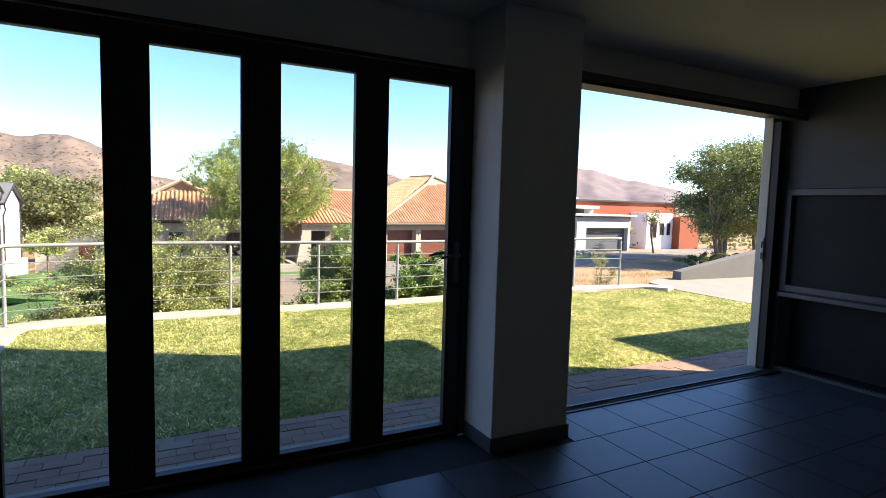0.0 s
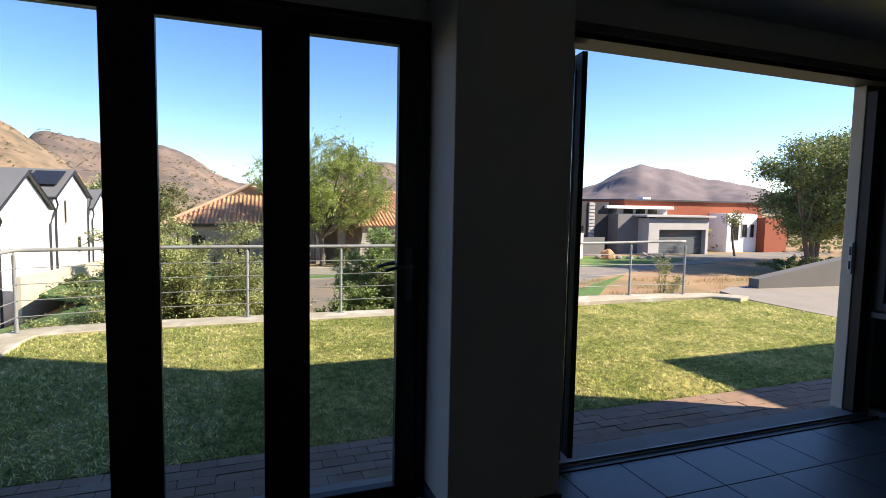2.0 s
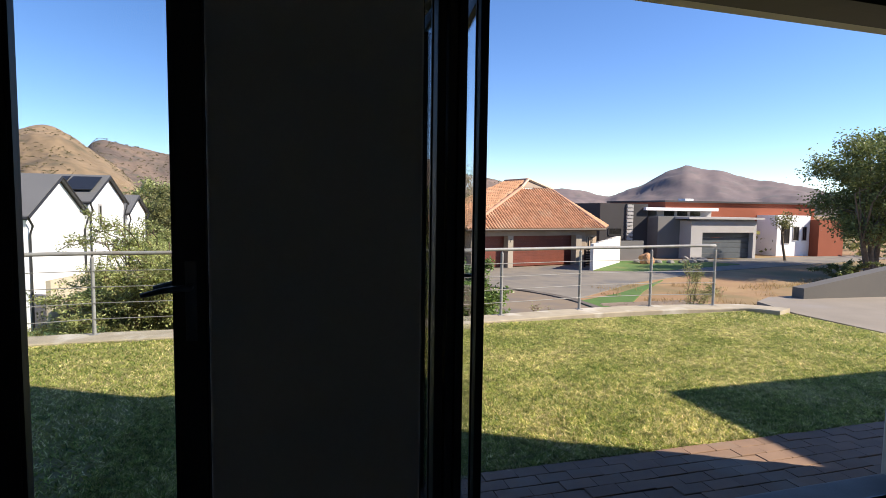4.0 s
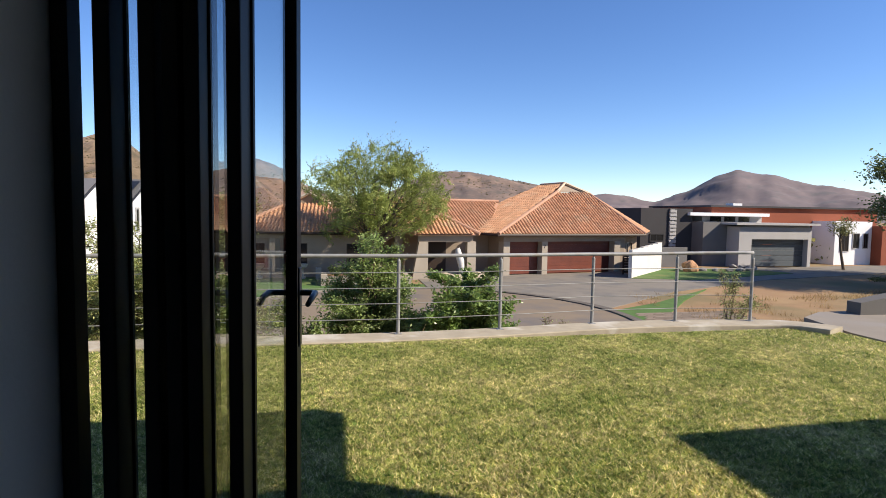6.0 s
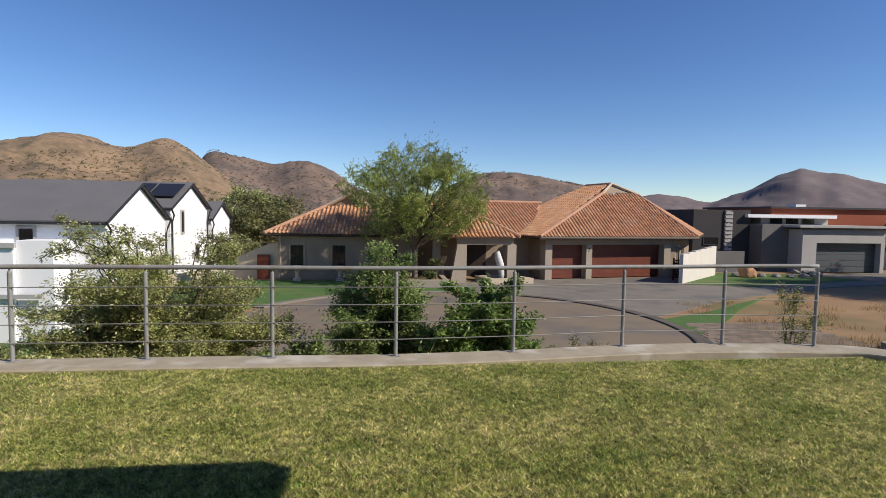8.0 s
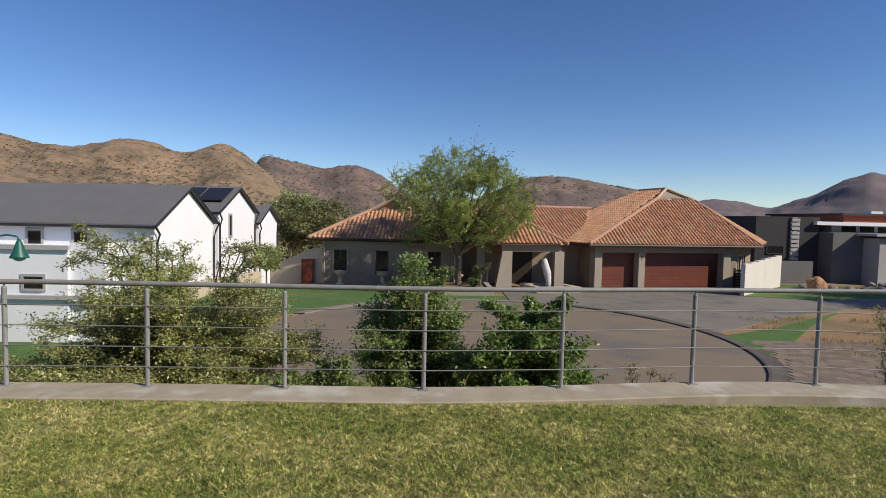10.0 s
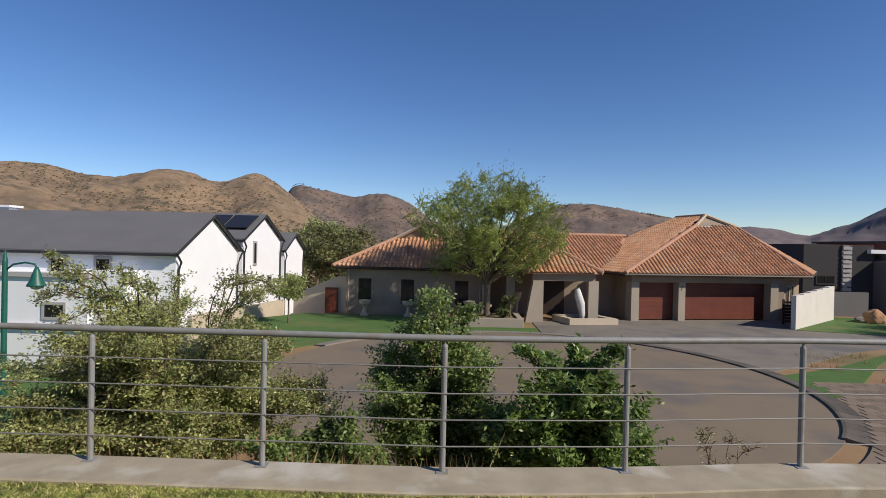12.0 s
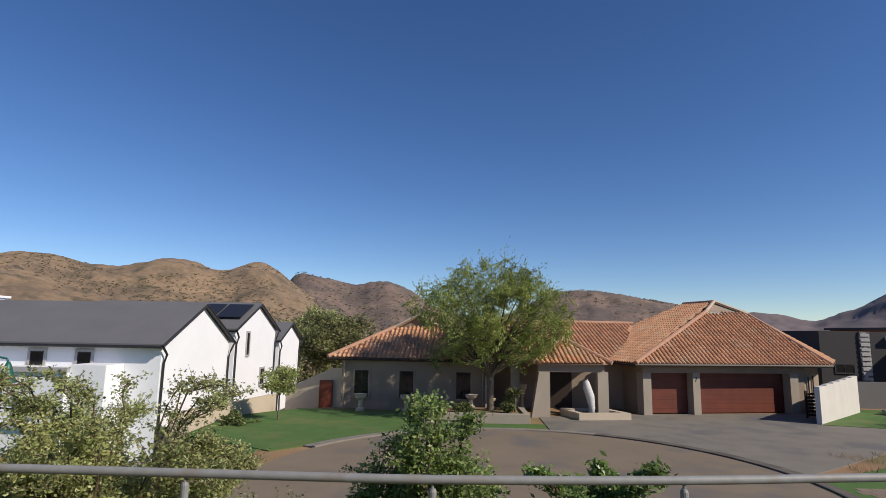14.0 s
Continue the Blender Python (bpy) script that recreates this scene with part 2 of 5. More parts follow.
    # distance haze is mixed into this greyer, bluer hillside colour
    hill_far=mat("far hillside with haze in its colour", (0.175, 0.138, 0.138), (0.13, 0.106, 0.112), 1.0, scale=0.008, fine=0.06, bump=0.0, stain=(0.12, 0.108, 0.11), stain_scale=0.02, detail=9),
    grass_blade=leaf_mat("lawn grass", (0.115, 0.20, 0.034), (0.45, 0.46, 0.13), 0.5, 0.6, dry=(0.88, 0.75, 0.42), patch=16.0, cut=0.64, blotch=0.17),
    hill_scrub=leaf_mat("brown-green hill scrub", (0.12, 0.105, 0.05), (0.19, 0.16, 0.078), 0.3, 0.8),
    dry_grass=leaf_mat("dry straw grass", (0.30, 0.20, 0.09), (0.40, 0.29, 0.14), 0.3, 0.8),
    leaf_feather=leaf_mat("feathery light green leaves", (0.15, 0.21, 0.045), (0.38, 0.41, 0.12), 0.45, 0.6),
    leaf_olive=leaf_mat("small olive green leaves", (0.17, 0.21, 0.062), (0.50, 0.53, 0.22), 0.4, 0.42, dry=(0.32, 0.26, 0.11)),
    leaf_mid=leaf_mat("mid green leaves", (0.13, 0.20, 0.05), (0.33, 0.42, 0.14), 0.4, 0.45),
    leaf_deep=leaf_mat("glossy deep green leaves", (0.12, 0.20, 0.048), (0.27, 0.375, 0.11), 0.35, 0.36),
    leaf_bush=leaf_mat("grey-green bushveld leaves", (0.125, 0.145, 0.05), (0.24, 0.235, 0.095), 0.4, 0.6, dry=(0.2, 0.16, 0.06)),
    leaf_tree=leaf_mat("dark green tree leaves", (0.10, 0.135, 0.042), (0.22, 0.255, 0.09), 0.4, 0.5),
)


# ---- mesh helpers ----
def part(name, bm, material, parent=None, label="", smooth=False):
    """Link a bmesh as one mesh object, under a thing or a part."""
    me = bpy.data.meshes.new(name)
    bm.to_mesh(me)
    bm.free()
    me.materials.append(M[material] if isinstance(material, str) else material)
    if smooth:
        me.shade_smooth()
    ob = new(name, me)
    if parent:
        ob.parent = parent
    if label:
        ob["label"] = label
    return ob


def pydata(name, verts, faces, material, parent=None, smooth=False):
    me = bpy.data.meshes.new(name)
    me.from_pydata(verts, [], faces)
    me.materials.append(M[material])
    if smooth:
        me.shade_smooth()
    ob = new(name, me)
    if parent:
        ob.parent = parent
    return ob


def thing(name, label, category, group="", kind="", at=(0, 0, 0)):
    ob = new(name)
    ob.location = at
    ob.empty_display_size = 0.1
    return tagged(ob, label, category, group, kind)


def box(bm, x0, x1, y0, y1, z0, z1, bevel=0.0, m=None):
    r = bmesh.ops.create_cube(bm, size=1.0)
    bmesh.ops.scale(bm, vec=(x1 - x0, y1 - y0, z1 - z0), verts=r["verts"])
    bmesh.ops.translate(bm, vec=((x0 + x1) / 2, (y0 + y1) / 2, (z0 + z1) / 2), verts=r["verts"])
    vs = r["verts"]
    if bevel:
        es = list({e for v in vs for e in v.link_edges})
        g = bmesh.ops.bevel(bm, geom=es, offset=bevel, segments=2, affect="EDGES", profile=0.6)
        vs = list({v for f in g["faces"] for v in f.verts} | {v for v in vs if v.is_valid})
    if m is not None:
        bmesh.ops.transform(bm, matrix=m, verts=vs)
    return bm


def boxes(*specs, bevel=0.0):
    bm = bmesh.new()
    for s in specs:
        box(bm, *s, bevel=bevel)
    return bm


def tube(bm, pts, radius, sides=10, cap=True):
    """A round bar along points; radius may be a list."""
    pts = [Vector(p) for p in pts]
    rs = radius if isinstance(radius, (list, tuple)) else [radius] * len(pts)
    rings = []
    for i, p in enumerate(pts):
        d = (pts[min(i + 1, len(pts) - 1)] - pts[max(i - 1, 0)]).normalized()
        up = Vector((0, 0, 1)) if abs(d.z) < 0.9 else Vector((1, 0, 0))
        a = d.cross(up).normalized()
        b = d.cross(a)
        rings.append([bm.verts.new(p + (a * math.cos(2 * math.pi * k / sides) + b * math.sin(2 * math.pi * k / sides)) * rs[i]) for k in range(sides)])
    for r0, r1 in zip(rings, rings[1:]):
        for k in range(sides):
            bm.faces.new((r0[k], r1[k], r1[(k + 1) % sides], r0[(k + 1) % sides]))
    if cap:
        bm.faces.new(rings[0])
        bm.faces.new(list(reversed(rings[-1])))
    return bm


def prism(bm, poly, z0, z1):
    """An upright prism on a plan polygon (counter-clockwise)."""
    lo, hi = [bm.verts.new((x, y, z0)) for x, y in poly], [bm.verts.new((x, y, z1)) for x, y in poly]
    n = len(poly)
    for k in range(n):
        bm.faces.new((lo[k], lo[(k + 1) % n], hi[(k + 1) % n], hi[k]))
    bm.faces.new(hi)
    bm.faces.new(list(reversed(lo)))
    return bm


def sweep(bm, path, profile):
    """A closed profile (offset to the left of the path, height) carried along a plan path of (x, y, z)."""
    rings = []
    for i, p in enumerate(path):
        a, b = Vector(path[max(i - 1, 0)]), Vector(path[min(i + 1, len(path) - 1)])
        d = (b - a)
        nrm = Vector((-d.y, d.x, 0)).normalized()
        rings.append([bm.verts.new(Vector(p) + nrm * o + Vector((0, 0, h))) for o, h in profile])
    k = len(profile)
    for r0, r1 in zip(rings, rings[1:]):
        for j in range(k):
            bm.faces.new((r0[j], r0[(j + 1) % k], r1[(j + 1) % k], r1[j]))
    bm.faces.new(list(reversed(rings[0])))
    bm.faces.new(rings[-1])
    bmesh.ops.recalc_face_normals(bm, faces=bm.faces[:])
    return bm


def smooth01(t):
    t = min(1.0, max(0.0, t))
    return t * t * (3 - 2 * t)


def curve_through(pts, step=8):
    """Catmull-Rom points through a plan line."""
    out = []
    n = len(pts)
    for i in range(n - 1):
        p = [Vector(pts[min(max(k, 0), n - 1)]) for k in (i - 1, i, i + 1, i + 2)]
        for s in range(step):
            t = s / step
            out.append(0.5 * (2 * p[1] + (p[2] - p[0]) * t + (2 * p[0] - 5 * p[1] + 4 * p[2] - p[3]) * t * t + (3 * p[1] - p[0] - 3 * p[2] + p[3]) * t ** 3))
    out.append(Vector(pts[-1]))
    return out

# ================= the room =================
FZ, CZ = 0.22, 2.73                 # floor and ceiling
XW, XE, YS = -3.6, 5.08, -3.2       # inside faces
YD, YO = 2.83, 3.07                 # door plane, outside face
P0, P1, PF = 1.735, 2.283, 2.484    # pillar sides and front
HEAD, HEAD2 = 2.43, 2.495

floor = tagged(part("floor", boxes((XW - 0.2, XE + 0.2, YS - 0.2, 2.78, -0.3, FZ - 0.006)), "grout"), "grey ceramic tiled floor with dark grout", "floor", kind="structure")
wall_north = new("wall_north")
tagged(wall_north, "grey plastered wall with a pillar between two door openings", "wall", kind="structure")
part("pillar", boxes((P0, P1, PF, YD + 0.05, FZ - 0.5, CZ), bevel=0.006), "plaster_in", wall_north)
part("pillar_back", boxes((P0, P1 - 0.06, YD + 0.05, YO, FZ - 0.5, CZ), bevel=0.004), "plaster_in", wall_north)
part("lintel", boxes((-1.86, P0 - 0.002, YD + 0.03, YO, HEAD, CZ), bevel=0.004), "plaster_in", wall_north)
part("lintel", boxes((P1 + 0.002, XE + 0.2, YD + 0.02, YO, HEAD2, CZ), bevel=0.004), "plaster_in", wall_north)
part("wall_stub", boxes((XW - 0.2, -1.862, YD - 0.1, YO, FZ - 0.5, CZ)), "plaster_in", wall_north)
part("reveal", boxes((4.955, 6.10, 2.985, YO, -0.3, HEAD2 - 0.002), bevel=0.008), "plaster_out", wall_north, "beige plastered outer reveal")
tagged(part("wall_west", boxes((XW - 0.2, XW, YS - 0.2, YD - 0.102, FZ - 0.5, CZ)), "plaster_in"), "grey plastered wall", "wall", kind="structure")
tagged(part("wall_south", boxes((XW, XE, YS - 0.2, YS, FZ - 0.5, CZ)), "plaster_in"), "grey plastered wall", "wall", kind="structure")
# east wall with the barbecue's two recesses
B0, B1 = 1.25, 2.89
wall_east = tagged(part("wall_east", boxes((XE, XE + 0.2, YS - 0.2, B0, FZ - 0.5, CZ), (XE, XE + 0.2, B1 + 0.002, 2.982, FZ - 0.5, CZ), (XE, XE + 0.2, B0, B1, 1.86, CZ),
    (XE, XE + 0.2, B0, B1, 0.90, 0.94), (XE, XE + 0.2, B0, B1, FZ - 0.5, FZ + 0.02), (XE + 0.75, XE + 0.87, B0 - 0.2, YO - 0.2, -0.3, CZ),
    (XE + 0.2, XE + 0.75, B0 - 0.2, B0 - 0.08, -0.3, CZ), (XE + 0.2, XE + 0.75, B1 + 0.04, B1 + 0.16, -0.3, CZ)), "plaster_dark"),
    "grey plastered wall with two barbecue recesses", "wall", kind="structure")
tagged(part("ceiling", boxes((XW - 0.2, XE + 0.2, YS - 0.2, YO, CZ, CZ + 0.1)), "ceiling"), "off-white flat ceiling", "ceiling", kind="structure")
# roof overhang is out of view, sized to place its shadow edge on the lawn
roof = tagged(part("roof", boxes((XW - 1.2, 6.50, YS - 1.0, 3.92, CZ + 0.1, 3.0)), "plaster_out"), "flat roof slab with overhanging eaves", "roof", kind="structure")
# two unseen blocks, invented in shape to cast the lawn's shadow outline
tagged(part("upper_storey", boxes((XW - 4, 4.64, YS - 1.0, 3.92, 3.0, 6.0)), "plaster_out"), "unseen upper block added to cast the lawn shadow", "wall", kind="structure")
tagged(part("house_wing", boxes((8.97, 18.0, -5.0, 3.0, -0.3, 3.0)), "plaster_out"), "unseen block added to cast the right-hand lawn shadow", "wall", kind="structure")
tagged(part("baseboard", boxes((P0 - 0.012, P0, PF + 0.001, YD - 0.04, FZ, FZ + 0.085), (P0 - 0.012, P1 + 0.012, PF - 0.012, PF, FZ, FZ + 0.085), (P1, P1 + 0.012, PF + 0.001, 2.74, FZ, FZ + 0.085), bevel=0.003), "skirting"),
       "dark tile skirting round the pillar", "skirting", kind="structure")
sill = tagged(new("door_sill"), "pale concrete sill with a dark door track", "sill", kind="structure")
part("sill_slab", boxes((P1 + 0.002, 4.953, 2.85, 3.06, -0.2, FZ - 0.005), (-1.86, P0 - 0.002, 2.90, 3.06, -0.2, FZ - 0.005), bevel=0.01), "sill", sill)
part("track", boxes((P1 + 0.004, 5.02, 2.782, 2.80, FZ - 0.06, FZ + 0.006), (P1 + 0.004, 5.02, 2.80, 2.848, FZ - 0.06, FZ - 0.012)), "alu", sill)
part("track_rib", boxes((P1 + 0.004, 5.02, 2.868, 2.876, FZ - 0.01, FZ + 0.008)), "alu_grey", sill)


def door_leaf(parent, name, w, z0, z1, m, handle=0, padlock=False, lever=1.335, foot=0.085, thick=0.052, stile=0.083):
    """One glazed leaf, w wide along +x from its hinge edge, thin in y."""
    st, dp = stile, thick
    leaf = part(name, boxes((0, st, -dp / 2, dp / 2, z0, z1), (w - st, w, -dp / 2, dp / 2, z0, z1), (st, w - st, -dp / 2, dp / 2, z1 - 0.085, z1), (st, w - st, -dp / 2, dp / 2, z0, z0 + foot), bevel=0.004), "alu", parent)
    bead = boxes((st, st + 0.012, -0.02, 0.02, z0 + foot, z1 - 0.085), (w - st - 0.012, w - st, -0.02, 0.02, z0 + foot, z1 - 0.085))
    part("glazing_bead", bead, "alu", leaf)
    pane = part("pane", boxes((st + 0.004, w - st - 0.004, -0.003, 0.003, z0 + foot - 0.004, z1 - 0.08)), "glass", leaf)
    pane.visible_shadow = False
    if handle:
        bm = bmesh.new()
        hx = w - 0.042 if handle > 0 else 0.042
        s = -1 if handle > 0 else 1
        for side in (-1, 1):
            y = side * (dp / 2)
            box(bm, hx - 0.016, hx + 0.016, min(y, y + side * 0.008), max(y, y + side * 0.008), lever - 0.165, lever + 0.078, bevel=0.003)
            tube(bm, [(hx, y, lever), (hx, y + side * 0.045, lever), (hx + s * 0.02, y + side * 0.055, lever + 0.002), (hx + s * 0.07, y + side * 0.056, lever - 0.003), (hx + s * 0.125, y + side * 0.053, lever - 0.016)], [0.009, 0.009, 0.010, 0.009, 0.007])
        part("handle", bm, "handle_grey", leaf, "dark grey lever handle", smooth=True)
    if padlock:
        hx, kz = w, lever - 0.10
        bm = tube(bmesh.new(), [(hx - 0.02, 0, kz), (hx + 0.014, 0, kz), (hx + 0.02, 0.0, kz)], [0.009, 0.009, 0.006])
        part("lock_cylinder", bm, "steel", leaf, "steel lock cylinder", smooth=True)
        ring = [(hx + 0.026 + 0.010 * math.cos(q), -0.001, kz + 0.010 * math.sin(q)) for q in np.linspace(0, 2 * math.pi, 15)]
        bm = tube(bmesh.new(), ring, 0.0032, 7, cap=False)
        part("key", bm, "black_steel", leaf, "dark round key bow", smooth=True)
        bm = boxes((hx + 0.024, hx + 0.040, -0.006, 0.004, kz - 0.062, kz - 0.02), bevel=0.003)
        for q0, q1 in ((0.0215, 0.0245), (0.0395, 0.0425)):
            tube(bm, [(hx + q0 + 0.0015, -0.001, kz - 0.066), (hx + q0 + 0.0015, -0.001, kz - 0.02)], 0.0022, 6)
        tube(bm, [(hx + 0.023, -0.001, kz - 0.066), (hx + 0.027, -0.001, kz - 0.073), (hx + 0.037, -0.001, kz - 0.073), (hx + 0.041, -0.001, kz - 0.066)], 0.0022, 6)
        part("key_fob", bm, "black_steel", leaf, "dark key tag hanging from the lock")
    leaf.matrix_basis = m
    return leaf


LEAF = 0.581
door_1 = thing("door_1", "closed bronze aluminium folding glass door", "door", kind="structure")
part("door_frame", boxes((1.69, P0 - 0.001, YD - 0.04, YD + 0.04, FZ, HEAD), (-1.86, 1.69, YD - 0.04, YD + 0.028, HEAD - 0.022, HEAD), (-1.86, -1.82, YD - 0.04, YD + 0.04, FZ, HEAD - 0.022), (-1.82, 1.69, YD - 0.04, YD + 0.04, FZ - 0.02, FZ + 0.022), bevel=0.003), "alu", door_1)
for k in range(6):
    door_leaf(door_1, "door_leaf", LEAF, FZ + 0.026, HEAD - 0.026, pose(1.688 - (k + 1) * LEAF, YD, 0), handle=1 if k == 0 else 0, foot=0.045)

door_2 = thing("door_2", "open folding glass door stacked against the pillar", "door", kind="structure")
# the last box is a thin dark sheet added over the lintel's underside
part("door_frame", boxes((P1 + 0.001, P1 + 0.03, YD - 0.006, YD + 0.05, FZ, HEAD2 - 0.05), (4.965, 5.04, 2.918, 2.983, FZ, HEAD2 - 0.05), (P1 + 0.001, XE - 0.002, YD - 0.07, YD + 0.018, HEAD2 - 0.048, HEAD2 + 0.02), (P1 + 0.004, 5.03, YD + 0.0185, 3.068, HEAD2 - 0.005, HEAD2 - 0.001), bevel=0.0015), "alu", door_2)
part("head_track", boxes((P1 + 0.06, 5.0, YD - 0.098, YD - 0.071, HEAD2 - 0.02, HEAD2 + 0.02)), "steel_trim", door_2, "grey steel head track")
part("strike_plate", boxes((4.942, 4.954, 2.99, 3.014, 1.19, 1.41), bevel=0.002), "stone_white", door_2, "white strike plate")
part("strike_slot", boxes((4.9395, 4.9425, 2.996, 3.008, 1.22, 1.28), (4.9395, 4.9425, 2.996, 3.008, 1.32, 1.38)), "black_steel", door_2)
for k, (x, a) in enumerate(((2.360, 86.4), (2.438, 89.04), (2.479, 86.29), (2.517, 86.47), (2.596, 81.0))):
    door_leaf(door_2, "door_leaf", LEAF, FZ + 0.03, HEAD2 - 0.075, pose(x, 2.845 + 0.004 * k, 0, 0, 0, a), handle=1 if k == 4 else 0, padlock=k == 4, lever=1.275, foot=0.06, thick=0.030, stile=0.069)

braai = thing("built_in_barbecue", "black steel built-in barbecue with grey trim", "barbecue", at=(XE + 0.3, 2.0, FZ))
def under(parent, name, bm, material, label=""):
    ob = part(name, bm, material, parent, label)
    ob.matrix_parent_inverse = parent.matrix_world.inverted() if parent.matrix_world != Matrix() else Matrix.Translation(-parent.location)
    return ob
under(braai, "hatch", boxes((XE + 0.03, XE + 0.045, B0 + 0.05, B1 - 0.05, 1.0, 1.80)), "black_steel", "black hatch panel")
under(braai, "hatch_frame", boxes((XE - 0.015, XE + 0.04, B0 + 0.002, B0 + 0.05, 0.945, 1.855), (XE - 0.015, XE + 0.04, B1 - 0.05, B1 - 0.002, 0.945, 1.855), (XE - 0.015, XE + 0.04, B0 + 0.05, B1 - 0.05, 1.80, 1.855), (XE - 0.015, XE + 0.04, B0 + 0.05, B1 - 0.05, 0.945, 1.0), bevel=0.003), "steel_trim", "grey steel frame")
under(braai, "ledge", boxes((XE - 0.055, XE - 0.002, B0, B1, 0.895, 0.935), bevel=0.004), "steel_trim")
under(braai, "wood_store", boxes((XE + 0.2, XE + 0.21, B0, B1, FZ + 0.022, 0.895), (XE + 0.02, XE + 0.2, B0, B1, FZ + 0.022, FZ + 0.03)), "black_steel", "black lined wood store")

# ================= terrace =================
LZ = -0.02
lawn = tagged(part("lawn", boxes((-1.62, 9.75, 4.08, 8.2, -0.25, LZ - 0.012)), "turf"), "sunlit short lawn with dry patches", "lawn", kind="structure")
paving_bed = tagged(part("paving", boxes((-4.0, 13.5, 3.06, 4.075, -0.25, LZ - 0.02)), "sand"), "reddish clay brick paving strip", "paving", kind="structure")

# concrete edge under the railing
EDGE = [(-1.72, 3.3, 0), (-1.72, 5.2, 0), (-1.73, 7.2, 0), (-1.71, 7.95, 0), (-1.50, 8.30, 0), (-0.95, 8.41, 0), (-0.31, 8.45, 0), (1.0, 8.455, 0), (2.30, 8.44, 0), (3.65, 8.43, 0), (5.02, 8.53, 0), (6.44, 8.70, 0), (7.78, 8.73, 0), (8.94, 8.60, 0), (9.45, 8.35, 0.02), (9.72, 7.85, 0.04)]
edge_line = curve_through(EDGE, 4)
kerb = bmesh.new()
sweep(kerb, edge_line, [(-0.33, -0.35), (-0.33, -0.012), (-0.32, 0.0), (0.10, 0.003), (0.115, -0.012), (0.115, -2.6)])
tagged(part("terrace_kerb", kerb, "concrete"), "weathered pale concrete edge along the lawn", "kerb", kind="structure")

POSTS = [(-1.66, 5.6), (-1.67, 6.9), (-1.60, 8.18), (-0.31, 8.46), (1.0, 8.475), (2.305, 8.46), (3.648, 8.446), (5.022, 8.548), (6.447, 8.736), (7.785, 8.75), (8.94, 8.605)]
railing = thing("railing", "galvanised steel railing with thin horizontal cables", "railing")
post_bm = tube(bmesh.new(), [(0, 0, -0.02), (0, 0, 0.93), (0, 0, 0.945)], [0.022, 0.022, 0.016], 12)
tube(post_bm, [(0, 0, 0.94), (0, 0, 0.985)], 0.009, 8)
post_me = part("post", post_bm, "galv", railing, smooth=False)
plate = part("base_plate", boxes((-0.045, 0.045, -0.045, 0.045, 0.0, 0.008), bevel=0.002), "galv", post_me)
for k, (x, y) in enumerate(POSTS):
    if k == 0:
        post_me.location = (x, y, 0)
        continue
    p = new("post", post_me.data)
    p.parent, p.location = railing, (x, y, 0)
    q = new("base_plate", plate.data)
    q.parent = p
rail_line = [Vector((x, y, 0)) for x, y in POSTS]
smooth_rail = curve_through([(x, y, 0) for x, y in POSTS[2:]], 6)
part("top_rail", tube(bmesh.new(), [(-1.66, 4.4, 0.99)] + [(x, y, 0.99) for x, y in POSTS[:2]] + [(p.x, p.y, 0.99 + 0.03 * smooth01((p.x - 7) / 2)) for p in smooth_rail], 0.0245, 12), "galv", railing, smooth=True)
for h in (0.195, 0.39, 0.585, 0.78):
    part("cable", tube(bmesh.new(), [(-1.66, 4.4, h)] + [(p.x + 0.01, p.y - 0.02, h) for p in rail_line], 0.0055, 6), "wire", railing)

# driveway and ramp wall beyond the lawn's end
tagged(part("driveway", prism(bmesh.new(), [(9.72, 4.08), (30.0, 4.08), (30.0, 9.3), (10.9, 9.3), (10.2, 8.9), (9.86, 7.8)], -0.3, LZ - 0.01), "drive"), "pale concrete driveway", "driveway", kind="structure")
ramp = bmesh.new()
vs = [ramp.verts.new(p) for p in ((11.35, 8.95, -0.3), (17.5, 8.6, -0.3), (17.5, 8.6, 1.22), (11.35, 8.95, 0.17), (11.35, 9.2, -0.3), (17.5, 8.85, -0.3), (17.5, 8.85, 1.22), (11.35, 9.2, 0.17))]
for f in ((0, 1, 2, 3), (5, 4, 7, 6), (3, 2, 6, 7), (0, 3, 7, 4), (1, 5, 6, 2), (0, 4, 5, 1)):
    ramp.faces.new([vs[i] for i in f])
tagged(part("ramp_wall", ramp, "ramp_plaster"), "grey plastered wall with a sloping top", "wall", kind="structure")

# ================= ground, road, verges =================
GZ = -2.65


def ground_z(x, y):
    end = 12.8 + 0.6 * math.sin(x * 0.2)
    t = min(1.0, max(0.0, (end - y) / (end - 8.5)))
    z = GZ - 0.04 + (2.65 - 0.15) * (smooth01(t) * 0.5 + t * 0.5)
    left = smooth01((-3.5 - x) / 7.0) * smooth01((y - 11.0) / 12.0)
    z -= 1.75 * left
    far = math.hypot(x, y)
    if far > 70:
        z += -1.5 * smooth01((far - 70) / 200)
    if far > 20:
        z += 0.05 * math.sin(x * 0.31) * math.cos(y * 0.27) * smooth01((far - 55) / 30)
    return z


def axis(lo, hi, a, b, fine, grow=1.25):
    out = list(np.arange(a, b + 1e-6, fine))
    s = fine
    while out[-1] < hi:
        s *= grow
        out.append(out[-1] + s)
    s = fine
    while out[0] > lo:
        s *= grow
        out.insert(0, out[0] - s)
    return out


gx, gy = axis(-3500, 3500, -16, 50, 1.0), axis(-600, 3800, -6, 50, 1.0)
verts = [(x, y, ground_z(x, y) if y > 8.5 or x > 30 or x < -2 else -0.4) for y in gy for x in gx]
W = len(gx)
